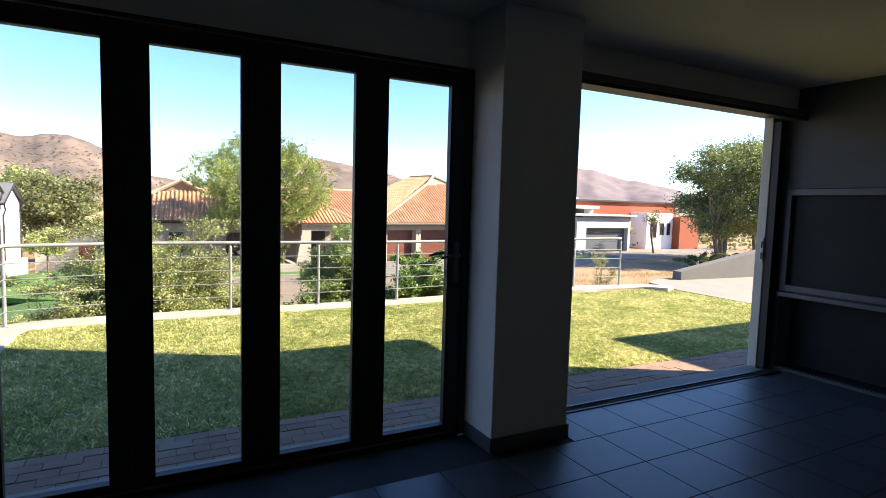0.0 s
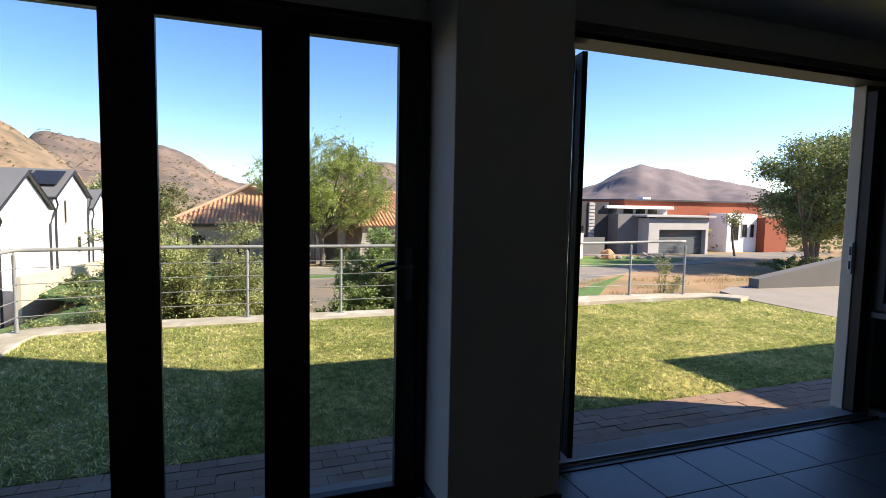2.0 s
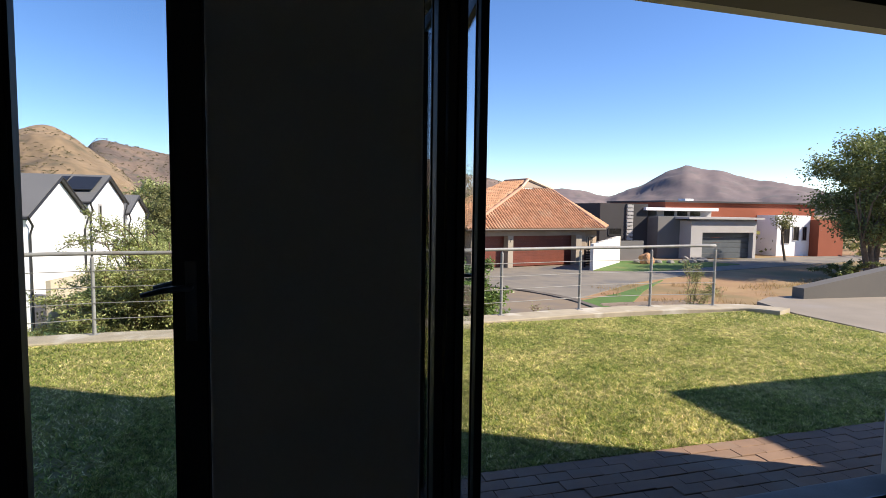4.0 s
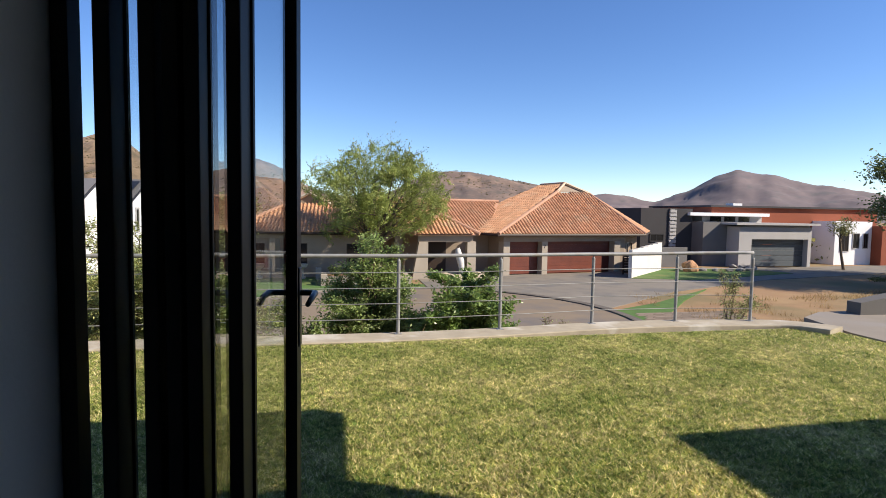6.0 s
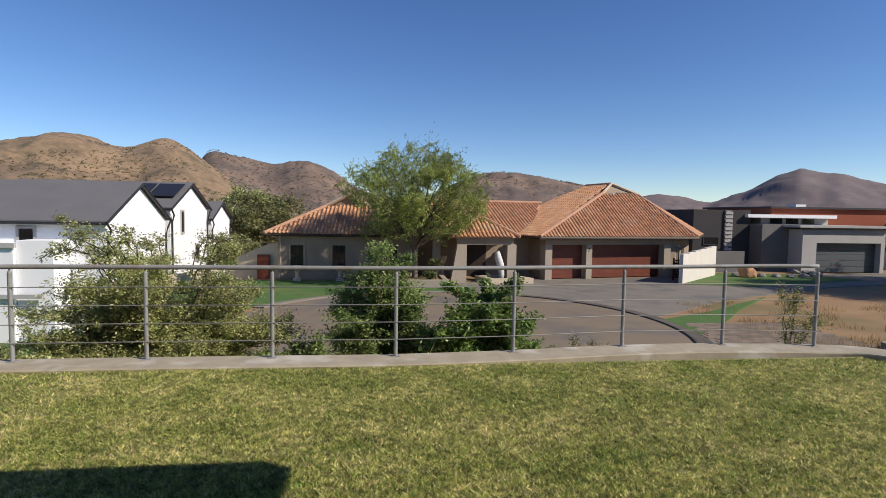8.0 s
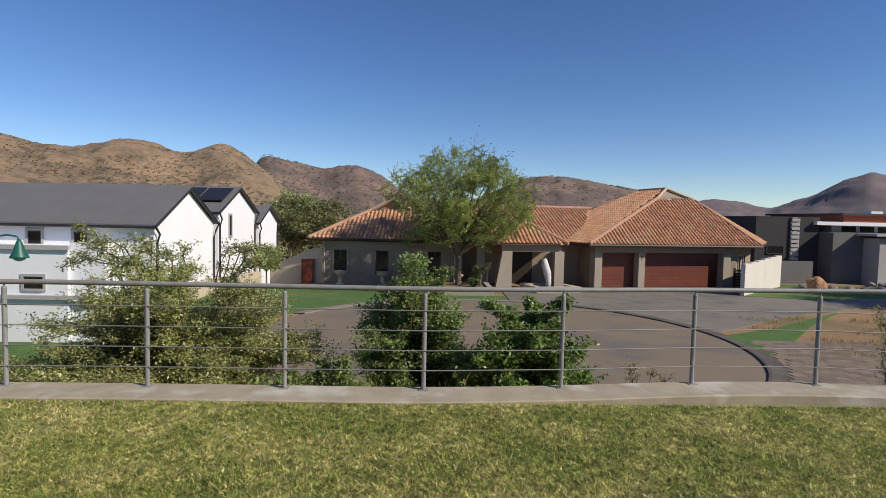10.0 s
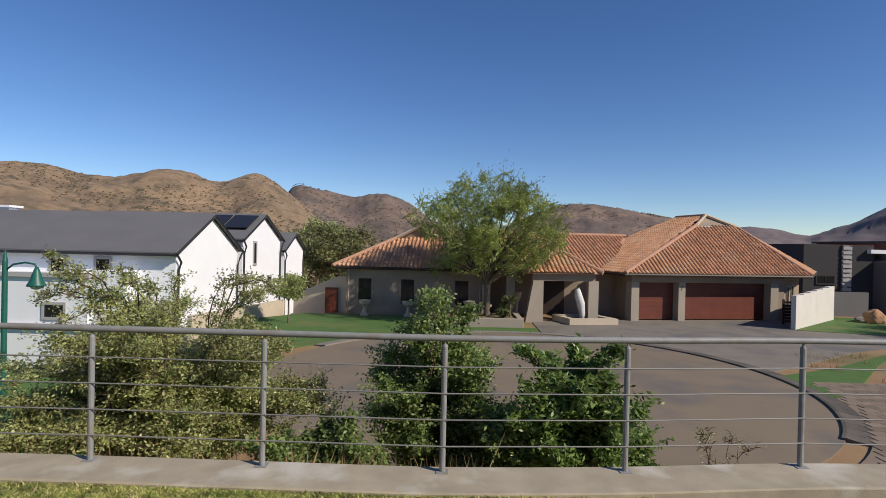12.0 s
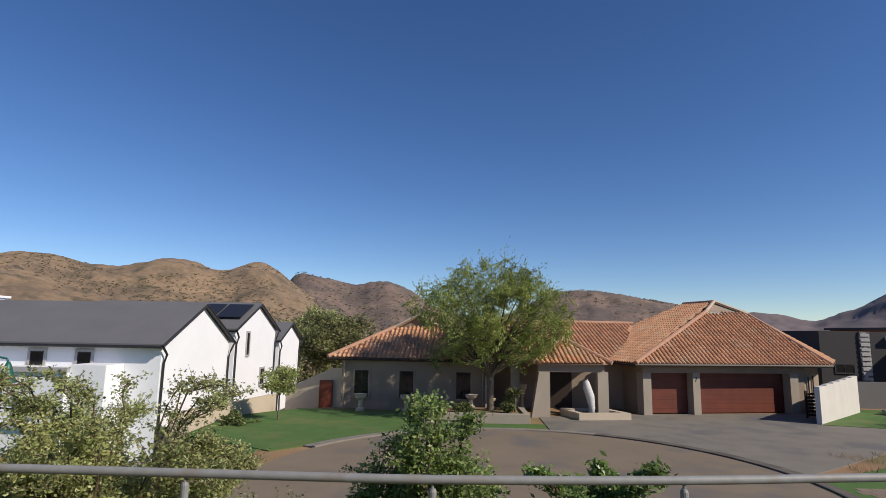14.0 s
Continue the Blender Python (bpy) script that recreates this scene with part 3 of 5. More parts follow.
faces = [(j * W + i, j * W + i + 1, (j + 1) * W + i + 1, (j + 1) * W + i) for j in range(len(gy) - 1) for i in range(W - 1)]
tagged(pydata("ground", verts, faces, "soil", smooth=True), "dry reddish soil with sparse grass", "ground", kind="structure")


def sheet(name, poly, z, material, label, category, thick=0.1):
    return tagged(part(name, prism(bmesh.new(), poly, z - thick, z), material), label, category, kind="structure")


CX, CY, CR = 6.2, 22.8, 8.75
ring = [(CX + CR * math.cos(a), CY + CR * math.sin(a)) for a in np.linspace(0, 2 * math.pi, 72, endpoint=False)]
sheet("road", ring, GZ, "tarmac", "brown-grey tarmac turning circle", "road")
kerb_arc = [(CX + (CR + 0.12) * math.cos(a), CY + (CR + 0.12) * math.sin(a), GZ) for a in np.linspace(radians(-40), radians(152), 60)]
road_kerb = thing("road_kerb", "dark low concrete kerb round the road", "kerb", kind="structure")
for k in range(0, 59):
    p, q = Vector(kerb_arc[k]), Vector(kerb_arc[k + 1])
    bm = bmesh.new()
    sweep(bm, [p, p.lerp(q, 0.985)], [(-0.42, -0.08), (-0.42, 0.012), (-0.10, 0.028), (0.12, 0.06), (0.2, 0.05), (0.2, -0.08)])
    part("kerb_stone", bm, "kerb" if k < 32 else "drive", road_kerb)
sheet("forecourt", [(8.3, 31.8), (10.5, 30.6), (12.6, 29.0), (14.3, 26.6), (15.0, 24.0), (17.0, 25.4), (21.9, 28.9), (32.0, 33.5), (60.0, 40.0), (60.0, 43.5), (36.0, 41.4), (24.0, 36.2), (24.5, 39.3), (14.0, 37.6), (8.4, 36.0)], GZ - 0.006, "apron", "grey interlocking paved forecourt", "paving")
sheet("verge_left", [(-7.5, 29.0), (-3.0, 26.2), (-1.0, 28.2), (1.2, 30.3), (3.8, 31.5), (8.2, 32.0), (8.3, 33.4), (2.2, 33.2), (2.0, 37.2), (-5.0, 37.2), (-7.6, 34.0)], GZ - 0.002, "green_lawn", "green front lawn before the house", "lawn", 0.2)
sheet("verge_right", [(14.9, 23.4), (18.3, 25.2), (24.5, 29.6), (20.5, 26.0), (17.5, 22.8), (15.3, 20.8), (14.8, 21.5)], GZ + 0.02, "green_lawn", "narrow green grass verge", "lawn", 0.2)
sheet("verge_far", [(22.9, 35.0), (27.0, 33.8), (38.0, 37.2), (36.0, 40.8), (29.0, 41.6), (25.2, 38.0)], GZ + 0.015, "green_lawn", "green grass island by the white wall", "lawn", 0.2)
gl = [(x, y) for y in np.linspace(10.5, 29.6, 20) for x in np.linspace(-27, -3.4, 20)]
tagged(pydata("garden_lawn", [(x, y, ground_z(x, y) + 0.035) for x, y in gl], [(j * 20 + i, j * 20 + i + 1, j * 20 + i + 21, j * 20 + i + 20) for j in range(19) for i in range(19)], "green_lawn", smooth=True), "green garden lawn below the terrace", "lawn", kind="structure")
paving_edge = [(CX + (CR + 0.5) * math.cos(a), CY + (CR + 0.5) * math.sin(a)) for a in np.linspace(0, radians(-58), 24)]
sheet("paving_base", [(12.5, 13.5), (20.1, 13.5), (20.1, 22.7)] + paving_edge, GZ + 0.014, "paver", "brown sand-filled bed under the brick pavement", "paving", 0.12)
pav = bmesh.new()
for j in range(28):
    for i in range(18):
        x, y = 12.58 + i * 0.42 + (0.21 if j % 2 else 0), 13.52 + j * 0.33
        if math.hypot(x - CX, y - CY) > CR + 0.5 and math.hypot(x + 0.4 - CX, y - CY) > CR + 0.5:
            box(pav, x + 0.008, x + 0.412, y + 0.008, y + 0.322, GZ - 0.05, GZ + 0.028)
tagged(part("pavement", pav, "paver"), "brown brick pavement beside the road", "pavement", kind="structure")

# ================= foliage =================
def leaves(centres, size, jitter=0.25, slim=0.45, seed=1, flow=None):
    """A leaf-shaped pair of triangles at each centre, turned at random: vertices and faces."""
    rng = np.random.default_rng(seed)
    n = len(centres)
    c = np.asarray(centres)
    a = rng.normal(size=(n, 3))
    a[:, 2] *= 0.7
    if flow is not None:
        a = flow + 0.33 * a
    a /= np.linalg.norm(a, axis=1)[:, None]
    b = np.cross(a, rng.normal(size=(n, 3)))
    b /= np.linalg.norm(b, axis=1)[:, None]
    s = (size * (1 + jitter * rng.normal(size=n)))[:, None]
    v = np.empty((n, 4, 3))
    v[:, 0], v[:, 2] = c - a * s * 0.5, c + a * s * 0.5
    v[:, 1], v[:, 3] = c + b * s * slim * 0.5, c - b * s * slim * 0.5
    f = np.arange(n * 4).reshape(n, 4)
    return v.reshape(-1, 3), f


def cloud(name, centres, size, material, parent=None, slim=0.45, seed=1, jitter=0.25, flow=None):
    v, f = leaves(centres, size, jitter, slim, seed, flow)
    me = bpy.data.meshes.new(name)
    me.from_pydata(v.tolist(), [], f.tolist())
    me.materials.append(M[material])
    ob = new(name, me)
    if parent:
        ob.parent = parent
    return ob


def limb(bm, rng, p, d, length, r, depth, tips, bend=0.35, fork=(2, 3), sides=7, up=0.15, shrink=0.68):
    """A tapering, bending limb that forks; gathers points along the outer twigs."""
    pts, rs = [p.copy()], [r]
    n = 4
    for k in range(n):
        d = (d + Vector(rng.normal(size=3)) * bend * 0.5 + Vector((0, 0, up)) * 0.4).normalized()
        p = p + d * (length / n)
        pts.append(p.copy())
        rs.append(r * (1 - 0.4 * (k + 1) / n))
        if depth <= 1:
            tips.append((p.copy(), d.copy()))
    tube(bm, pts, rs, sides if depth > 1 else 4, cap=False)
    if depth > 0:
        for _ in range(int(rng.integers(fork[0], fork[1] + 1))):
            nd = (d + Vector(rng.normal(size=3)) * 0.62).normalized()
            limb(bm, rng, p, nd, length * shrink * (0.8 + 0.4 * rng.random()), rs[-1] * 0.72, depth - 1, tips, bend, fork, sides, up, shrink)


def round_tree(name, label, at, trunk_h, trunk_r, crown_c, crown_r, n_leaves, leaf, material, seed, lean=(0, 0), clumps=60, stems=1, droop=0.0, flat=0.75, hollow=0.35, strand=0.0, limbs=42):
    """A trunk with limbs that reach into a crown of leaf clumps with gaps between them."""
    rng = np.random.default_rng(seed)
    tree = thing(name, label, "tree", at=at)
    cc, cr = np.array(crown_c), np.array(crown_r)
    cl = []
    while len(cl) < clumps:
        u = rng.normal(size=3)
        u /= np.linalg.norm(u)
        u[2] = u[2] if u[2] > -flat else -flat * rng.random()
        k = hollow + (1.04 - hollow) * rng.random() ** 0.5
        p = cc + cr * u * k * (0.88 + 0.2 * noise.noise(Vector(u * 2.3 + seed)))
        cl.append(p)
    cl = np.array(cl)
    bm = bmesh.new()
    base = Vector((0, 0, -0.15))
    for s in range(stems):
        off = Vector((0.25 * (s - (stems - 1) / 2) * 2, 0.1 * s, 0))
        top = Vector((lean[0] + off.x * 2, lean[1] + off.y * 2, trunk_h))
        mid = (base + top) / 2 + Vector(rng.normal(size=3)) * 0.08 * trunk_h * 0.3
        tube(bm, [base + off * 0.5, base.lerp(mid, 0.25) + off * 0.5, mid + off * 0.3, top], [trunk_r * 1.35, trunk_r * 1.05, trunk_r * 0.9, trunk_r * 0.75], 10, cap=False)
        for k in range(s, min(len(cl), limbs), stems):
            end = Vector(cl[k])
            st = top.lerp(mid, 0.25 * rng.random())
            m1 = st.lerp(end, 0.35) + Vector((0, 0, 0.12 * (end - st).length)) + Vector(rng.normal(size=3)) * 0.08 * (end - st).length
            m2 = st.lerp(end, 0.72) + Vector((0, 0, 0.06 * (end - st).length)) + Vector(rng.normal(size=3)) * 0.06 * (end - st).length
            r0 = trunk_r * (0.34 + 0.2 * rng.random())
            tube(bm, [st, m1, m2, end], [r0, r0 * 0.62, r0 * 0.36, 0.006], 6, cap=False)
    trunk = part("trunk", bm, "bark", tree, smooth=True)
    pts, ways = [], []
    per = n_leaves // clumps
    size = (cr.mean() * 2.1) / math.sqrt(clumps)
    for c in cl:
        k = int(per * (0.5 + rng.random()))
        g = rng.normal(size=(k, 3)) * np.array([size * 0.55, size * 0.55, size * 0.36])
        g[:, 2] -= droop * np.abs(rng.normal(size=k)) * size
        if strand:
            # thin sprays that run outwards from the fork
            way = c - np.array([lean[0], lean[1], trunk_h])
            way = way / np.linalg.norm(way) * 0.8 + rng.normal(size=3) * 0.5
            twig = rng.normal(size=(7, 3)) * size * 0.42
            lean_out = way + rng.normal(size=(7, 3)) * 0.7
            pick = rng.integers(0, 7, k)
            g = twig[pick] + lean_out[pick] * (rng.normal(size=k) * strand)[:, None] + rng.normal(size=(k, 3)) * 0.06
            ways.append(lean_out[pick])
        pts.append(c + g)
    cloud("crown", np.concatenate(pts), leaf, material, tree, slim=0.3 if strand else 0.5, seed=seed, flow=np.concatenate(ways) if strand else None)
    return tree


def shrub(name, label, at, stems, height, spread, leaf, material, seed, n_per=26, arch=0.5, slim=0.5, whip=0, stem=0.014):
    """Arching stems from one base, with small leaves along their twigs."""
    rng = np.random.default_rng(seed)
    bush = thing(name, label, "shrub", at=at)
    bm, pts = bmesh.new(), []
    for s in range(stems):
        a = rng.random() * 2 * math.pi
        out = Vector((math.cos(a) * spread[0], math.sin(a) * spread[1], 0)) * math.sqrt(rng.random())
        h = height * (0.45 + 0.55 * rng.random()) * (1 - 0.35 * (out.x / spread[0]) ** 2)
        if s < whip:
            h, out = height * (1.0 + 0.18 * rng.random()), out * 0.8
        p0 = out * 0.15
        p1, p2, p3 = out * 0.4 + Vector((0, 0, h * 0.5)), out * 0.75 + Vector((0, 0, h * 0.9)), out * (1.0 + arch * 0.5) + Vector((0, 0, h * (1.0 - arch * 0.35 * rng.random())))
        line = curve_through([p0, p1, p2, p3], 5)
        line = [q + Vector(rng.normal(size=3)) * 0.03 for q in line]
        tube(bm, line, [stem * (1 - 0.8 * i / len(line)) + 0.002 for i in range(len(line))], 5, cap=False)
        for q in line[4:]:
            for _ in range(2 if s < whip else 4):
                d = Vector(rng.normal(size=3)).normalized()
                d.z = abs(d.z) * 0.9
                tl = (0.12 + 0.3 * rng.random()) * (0.5 if s < whip else 1.0) * max(0.6, height / 2.6)
                e = q + d * tl
                tube(bm, [q, q.lerp(e, 0.5) + Vector((0, 0, 0.02)), e], [0.004, 0.003, 0.0015], 3, cap=False)
                t = rng.random(n_per * 2 // 3 if s < whip else n_per)
                b = np.array(q)[None] * (1 - t[:, None]) + np.array(e)[None] * t[:, None]
                pts.append(b + rng.normal(size=b.shape) * 0.035)
    part("branchwork", bm, "twig", bush)
    cloud("foliage", np.concatenate(pts), leaf, material, bush, slim=slim, seed=seed)
    return bush


# big tree before the opposite house
round_tree("thorn_tree", "feathery light green tree with a spreading crown", (5.75, 35.2, GZ), 2.3, 0.19, (-0.15, 0, 5.2), (4.55, 4.1, 3.3), 78000, 0.135, "leaf_feather", 3, lean=(-0.1, 0), clumps=240, flat=0.8, hollow=0.36, strand=0.2, limbs=70)
# tree beyond the driveway, seen through the opening
round_tree("garden_tree", "dark green multi-stemmed tree on dry soil", (39.2, 27.6, GZ), 2.4, 0.2, (3.0, 0, 6.3), (6.0, 5.4, 5.0), 60000, 0.2, "leaf_tree", 8, clumps=130, stems=3, flat=0.85)
round_tree("garden_tree", "dark green leafy tree on dry soil", (48.0, 30.5, GZ), 2.6, 0.2, (0, 0, 6.2), (6.0, 5.4, 4.6), 40000, 0.2, "leaf_tree", 9, clumps=80, stems=2, flat=0.85)
round_tree("sapling", "thin young tree with a bare bent stem", (45.4, 39.6, GZ), 2.6, 0.11, (-0.6, 0, 3.5), (0.8, 0.7, 0.9), 900, 0.16, "leaf_bush", 12, lean=(-0.6, 0), clumps=12)
round_tree("small_tree", "small yellow-green tree on the front lawn", (-4.85, 33.0, GZ), 1.3, 0.05, (-0.05, 0, 1.9), (0.95, 0.9, 0.8), 3800, 0.13, "leaf_olive", 14, clumps=30)
# shrubs outside the railing
shrub("shrub", "sprawling olive-green shrub with arching thorny stems", (0.05, 11.5, -1.95), 118, 2.85, (1.75, 1.2), 0.041, "leaf_olive", 21, n_per=36, arch=0.4, whip=24)
shrub("shrub", "sprawling olive-green shrub with arching thorny stems", (-1.45, 10.4, -1.35), 26, 1.15, (0.85, 0.6), 0.045, "leaf_olive", 22, n_per=22, arch=0.8)
shrub("shrub", "upright green shrub behind the railing", (3.5, 11.2, -1.7), 44, 2.55, (0.72, 0.6), 0.048, "leaf_mid", 23, n_per=34, arch=0.25, whip=6)
shrub("shrub", "dense glossy dark green shrub behind the railing", (5.05, 10.5, -1.4), 66, 1.75, (0.76, 0.62), 0.075, "leaf_deep", 24, n_per=20, arch=0.45, slim=0.42, whip=10)
shrub("shrub", "low leafy green shrub behind the railing", (2.35, 10.4, -1.35), 30, 1.1, (0.75, 0.5), 0.062, "leaf_mid", 25, n_per=18, arch=0.6)
shrub("shrub", "low twiggy green shrub behind the railing", (4.25, 10.7, -1.5), 26, 1.35, (0.55, 0.4), 0.058, "leaf_mid", 26, n_per=18, arch=0.4)
shrub("shrub", "wispy grey-green shrub on the bank", (10.1, 10.4, -0.95), 9, 1.3, (0.55, 0.4), 0.034, "leaf_olive", 27, n_per=10, arch=0.2, whip=6, stem=0.004)
shrub("shrub", "nearly bare twiggy weed beside the road", (6.6, 10.3, -1.3), 5, 0.95, (0.45, 0.3), 0.03, "leaf_olive", 28, n_per=3, arch=0.3, whip=7, stem=0.004)
for k, (x, y, h, w) in enumerate(((-9.2, 21.5, 0.9, 0.7), (-6.4, 31.6, 1.3, 0.9), (-7.8, 24.0, 0.7, 0.6), (27.0, 40.5, 0.6, 0.5), (35.5, 26.5, 1.5, 1.6), (42.0, 28.0, 1.6, 1.8), (44.0, 26.0, 1.6, 1.6))):
    shrub("garden_shrub", "rounded dark green garden shrub", (x, y, ground_z(x, y) - 0.05), 16, h, (w, w), 0.11, "leaf_tree", 40 + k, n_per=9, arch=0.5)


def tufts(name, label, places, n_blades, h, material, seed, kind="stuff", w=0.006, lean=0.5):
    """Grass blades, two triangles each, scattered by a function that returns a place on the ground."""
    rng = np.random.default_rng(seed)
    p = np.array([places(rng) for _ in range(n_blades)])
    a = rng.random(n_blades) * 2 * math.pi
    hh = h * (0.5 + rng.random(n_blades))
    side = np.stack([np.cos(a), np.sin(a), np.zeros(n_blades)], 1) * (w * (0.6 + 0.8 * rng.random(n_blades)))[:, None]
    tip = np.stack([rng.normal(size=n_blades) * lean, rng.normal(size=n_blades) * lean, np.ones(n_blades)], 1) * hh[:, None]
    v = np.stack([p - side, p + side, p + tip * 0.55 + side * 0.7, p + tip], 1).reshape(-1, 3)
    base = np.arange(n_blades)[:, None] * 4
    f = np.concatenate([base + np.array([[0, 1, 2]]), base + np.array([[0, 2, 3]])]).tolist()
    me = bpy.data.meshes.new(name)
    me.from_pydata(v.tolist(), [], f)
    me.materials.append(M[material])
    return tagged(new(name, me), label, "grass", kind=kind)


def on_lawn(rng):
    return (-1.4 + 11.1 * rng.random(), 4.06 + 4.08 * rng.random(), LZ - 0.014)


def near_lawn(rng):
    return (0.8 + 7.4 * rng.random(), 4.05 + 4.09 * rng.random(), LZ - 0.014)


tufts("lawn_grass", "short lawn grass, green with straw-coloured blades", on_lawn, 180000, 0.022, "grass_blade", 61, w=0.0062, lean=0.95)
tufts("lawn_grass", "short lawn grass, green with straw-coloured blades", near_lawn, 430000, 0.018, "grass_blade", 62, w=0.0045, lean=0.95)


def on_bank(rng):
    x, y = 17.5 + 20 * rng.random(), 17.0 + 11 * rng.random()
    c = noise.noise(Vector((x * 0.6, y * 0.6, 3)))
    if c < 0.12:
        x, y = 9.2 + 3.0 * rng.random(), 9.0 + 0.9 * rng.random()
    return (x, y, ground_z(x, y) - 0.01)


tufts("dry_grass", "tufts of straw-coloured dry grass on the bank", on_bank, 15000, 0.22, "dry_grass", 63, w=0.01, lean=0.35)


def left_bank(rng):
    x, y = -12 + 16 * rng.random(), 9.0 + 5 * rng.random()
    return (x, y, ground_z(x, y) - 0.01)


tufts("dry_grass", "tufts of dry green grass below the terrace", left_bank, 9000, 0.25, "dry_grass", 64, w=0.012, lean=0.4)

# ================= houses =================
def window(parent, x, y, z0, z1, w, ang, trim="trim_grey", frame="slate_edge", bars=1, t=0.12):
    """A framed window on a wall that faces -y before its turn; x, y is its middle on the wall face."""
    m = pose(x, y, 0, 0, 0, ang)
    win = part("window", boxes((-w / 2 - t, -w / 2, -0.05, 0.02, z0 - t, z1 + t), (w / 2, w / 2 + t, -0.05, 0.02, z0 - t, z1 + t), (-w / 2, w / 2, -0.05, 0.02, z1, z1 + t), (-w / 2, w / 2, -0.07, 0.02, z0 - t, z0)), trim, parent)
    win.matrix_basis = m
    fr = boxes((-w / 2, -w / 2 + 0.05, -0.03, 0.02, z0, z1), (w / 2 - 0.05, w / 2, -0.03, 0.02, z0, z1), (-w / 2 + 0.05, w / 2 - 0.05, -0.03, 0.02, z1 - 0.05, z1), (-w / 2 + 0.05, w / 2 - 0.05, -0.03, 0.02, z0, z0 + 0.05))
    for k in range(bars):
        c = -w / 2 + w * (k + 1) / (bars + 1)
        box(fr, c - 0.02, c + 0.02, -0.028, 0.02, z0 + 0.05, z1 - 0.05)
    part("window_frame", fr, frame, win)
    part("pane", boxes((-w / 2 + 0.04, w / 2 - 0.04, -0.012, -0.004, z0 + 0.04, z1 - 0.04)), "dark_glass", win)
    return win


def solid(name, faces_pts, material, parent, thick=0.0, label=""):
    bm = bmesh.new()
    for f in faces_pts:
        bm.faces.new([bm.verts.new(p) for p in f])
    bmesh.ops.remove_doubles(bm, verts=bm.verts[:], dist=0.001)
    if thick:
        r = bmesh.ops.extrude_face_region(bm, geom=bm.faces[:])
        bmesh.ops.translate(bm, vec=(0, 0, -thick), verts=[v for v in r["geom"] if isinstance(v, bmesh.types.BMVert)])
        bmesh.ops.recalc_face_normals(bm, faces=bm.faces[:])
    return part(name, bm, material, parent, label)


# white house with three gables that face the road
WX, WZ = -9.3, -4.45
white_house = thing("house", "white double-storey house with dark grey gable roofs", "house")


def gable_wing(x0, x1, y0, y1, ze, za, chimney=False):
    ym, o = (y0 + y1) / 2, 0.22
    bm = bmesh.new()
    prof = [(y0, WZ - 0.4), (y1, WZ - 0.4), (y1, ze), (ym, za), (y0, ze)]
    a, b = [bm.verts.new((x1, y, z)) for y, z in prof], [bm.verts.new((x0, y, z)) for y, z in prof]
    bm.faces.new(a)
    bm.faces.new(list(reversed(b)))
    for k in range(5):
        bm.faces.new((a[k], b[k], b[(k + 1) % 5], a[(k + 1) % 5]))
    part("wall", bm, "white_wall", white_house)
    sl = (za - ze) / (ym - y0)
    e0, e1, zl = y0 - 0.38, y1 + 0.38, ze - 0.38 * sl + 0.08
    solid("roof", [[(x0, e0, zl), (x1 + o, e0, zl), (x1 + o, ym, za + 0.08), (x0, ym, za + 0.08)], [(x1 + o, e1, zl), (x0, e1, zl), (x0, ym, za + 0.08), (x1 + o, ym, za + 0.08)]], "slate", white_house, -0.09)
    # verge boards and gutters
    bm = bmesh.new()
    tube(bm, [(x1 + o, e0, zl - 0.03), (x1 + o, ym, za + 0.05), (x1 + o, e1, zl - 0.03)], 0.085, 6)
    tube(bm, [(x0, e0 - 0.05, zl - 0.04), (x1 + o, e0 - 0.05, zl - 0.04)], 0.075, 6)
    part("gutter", bm, "slate_edge", white_house)
    for y in (y0 + 0.14, y1 - 0.14):
        bm = tube(bmesh.new(), [(x1 + 0.2, y - 0.35 if y < ym else y + 0.35, zl - 0.08), (x1 + 0.2, y, ze - 0.5), (x1 + 0.08, y, ze - 0.9), (x1 + 0.08, y, WZ)], 0.055, 8)
        part("downpipe", bm, "slate_edge", white_house)


gable_wing(-27.0, WX, 29.9, 37.3, 1.05, 2.88)
gable_wing(-20.0, WX + 0.02, 38.0, 45.4, 1.75, 3.32)
gable_wing(-18.0, WX - 0.05, 46.6, 52.0, 1.0, 2.2)
part("link", boxes((-20.0, -10.6, 37.3, 46.6, WZ, 1.2)), "white_wall", white_house)
# lower front block with a flat parapet and a moulding
part("front_block", boxes((-27.0, -12.45, 28.4, 29.9, WZ - 0.3, -0.02)), "white_wall", white_house)
part("balcony_wall", boxes((-12.44, -10.9, 28.6, 29.88, WZ - 0.3, 0.14), bevel=0.02), "white_wall", white_house)
part("moulding", boxes((-27.0, -12.3, 28.25, 28.4, -0.17, 0.03)), "trim_grey", white_house)
part("moulding", boxes((-17.0, -11.2, 28.2, 28.398, -2.42, -2.24)), "trim_grey", white_house)
for x in (-20.8, -18.0, -14.9, -12.75):
    window(white_house, x, 29.895, -0.05 + 0.05, 0.62, 0.62, 0, bars=0)
for x, w in ((-17.1, 0.9), (-13.95, 0.85)):
    window(white_house, x, 28.395, -1.95, -1.4, w, 0, bars=1)
window(white_house, -18.0, 28.395, -4.0, -2.9, 1.1, 0, bars=1)
window(white_house, WX + 0.025, 40.1, 0.15, 1.5, 0.42, 90, bars=0)
window(white_house, WX + 0.025, 43.0, -1.9, -0.9, 0.7, 90, bars=1)
window(white_house, WX + 0.005, 32.4, -3.2, -2.5, 0.9, 90, bars=1)
part("chimney", boxes((-21.9, -21.0, 34.4, 35.2, 2.2, 3.2), (-22.0, -20.9, 34.3, 35.3, 3.2, 3.32)), "white_wall", white_house)
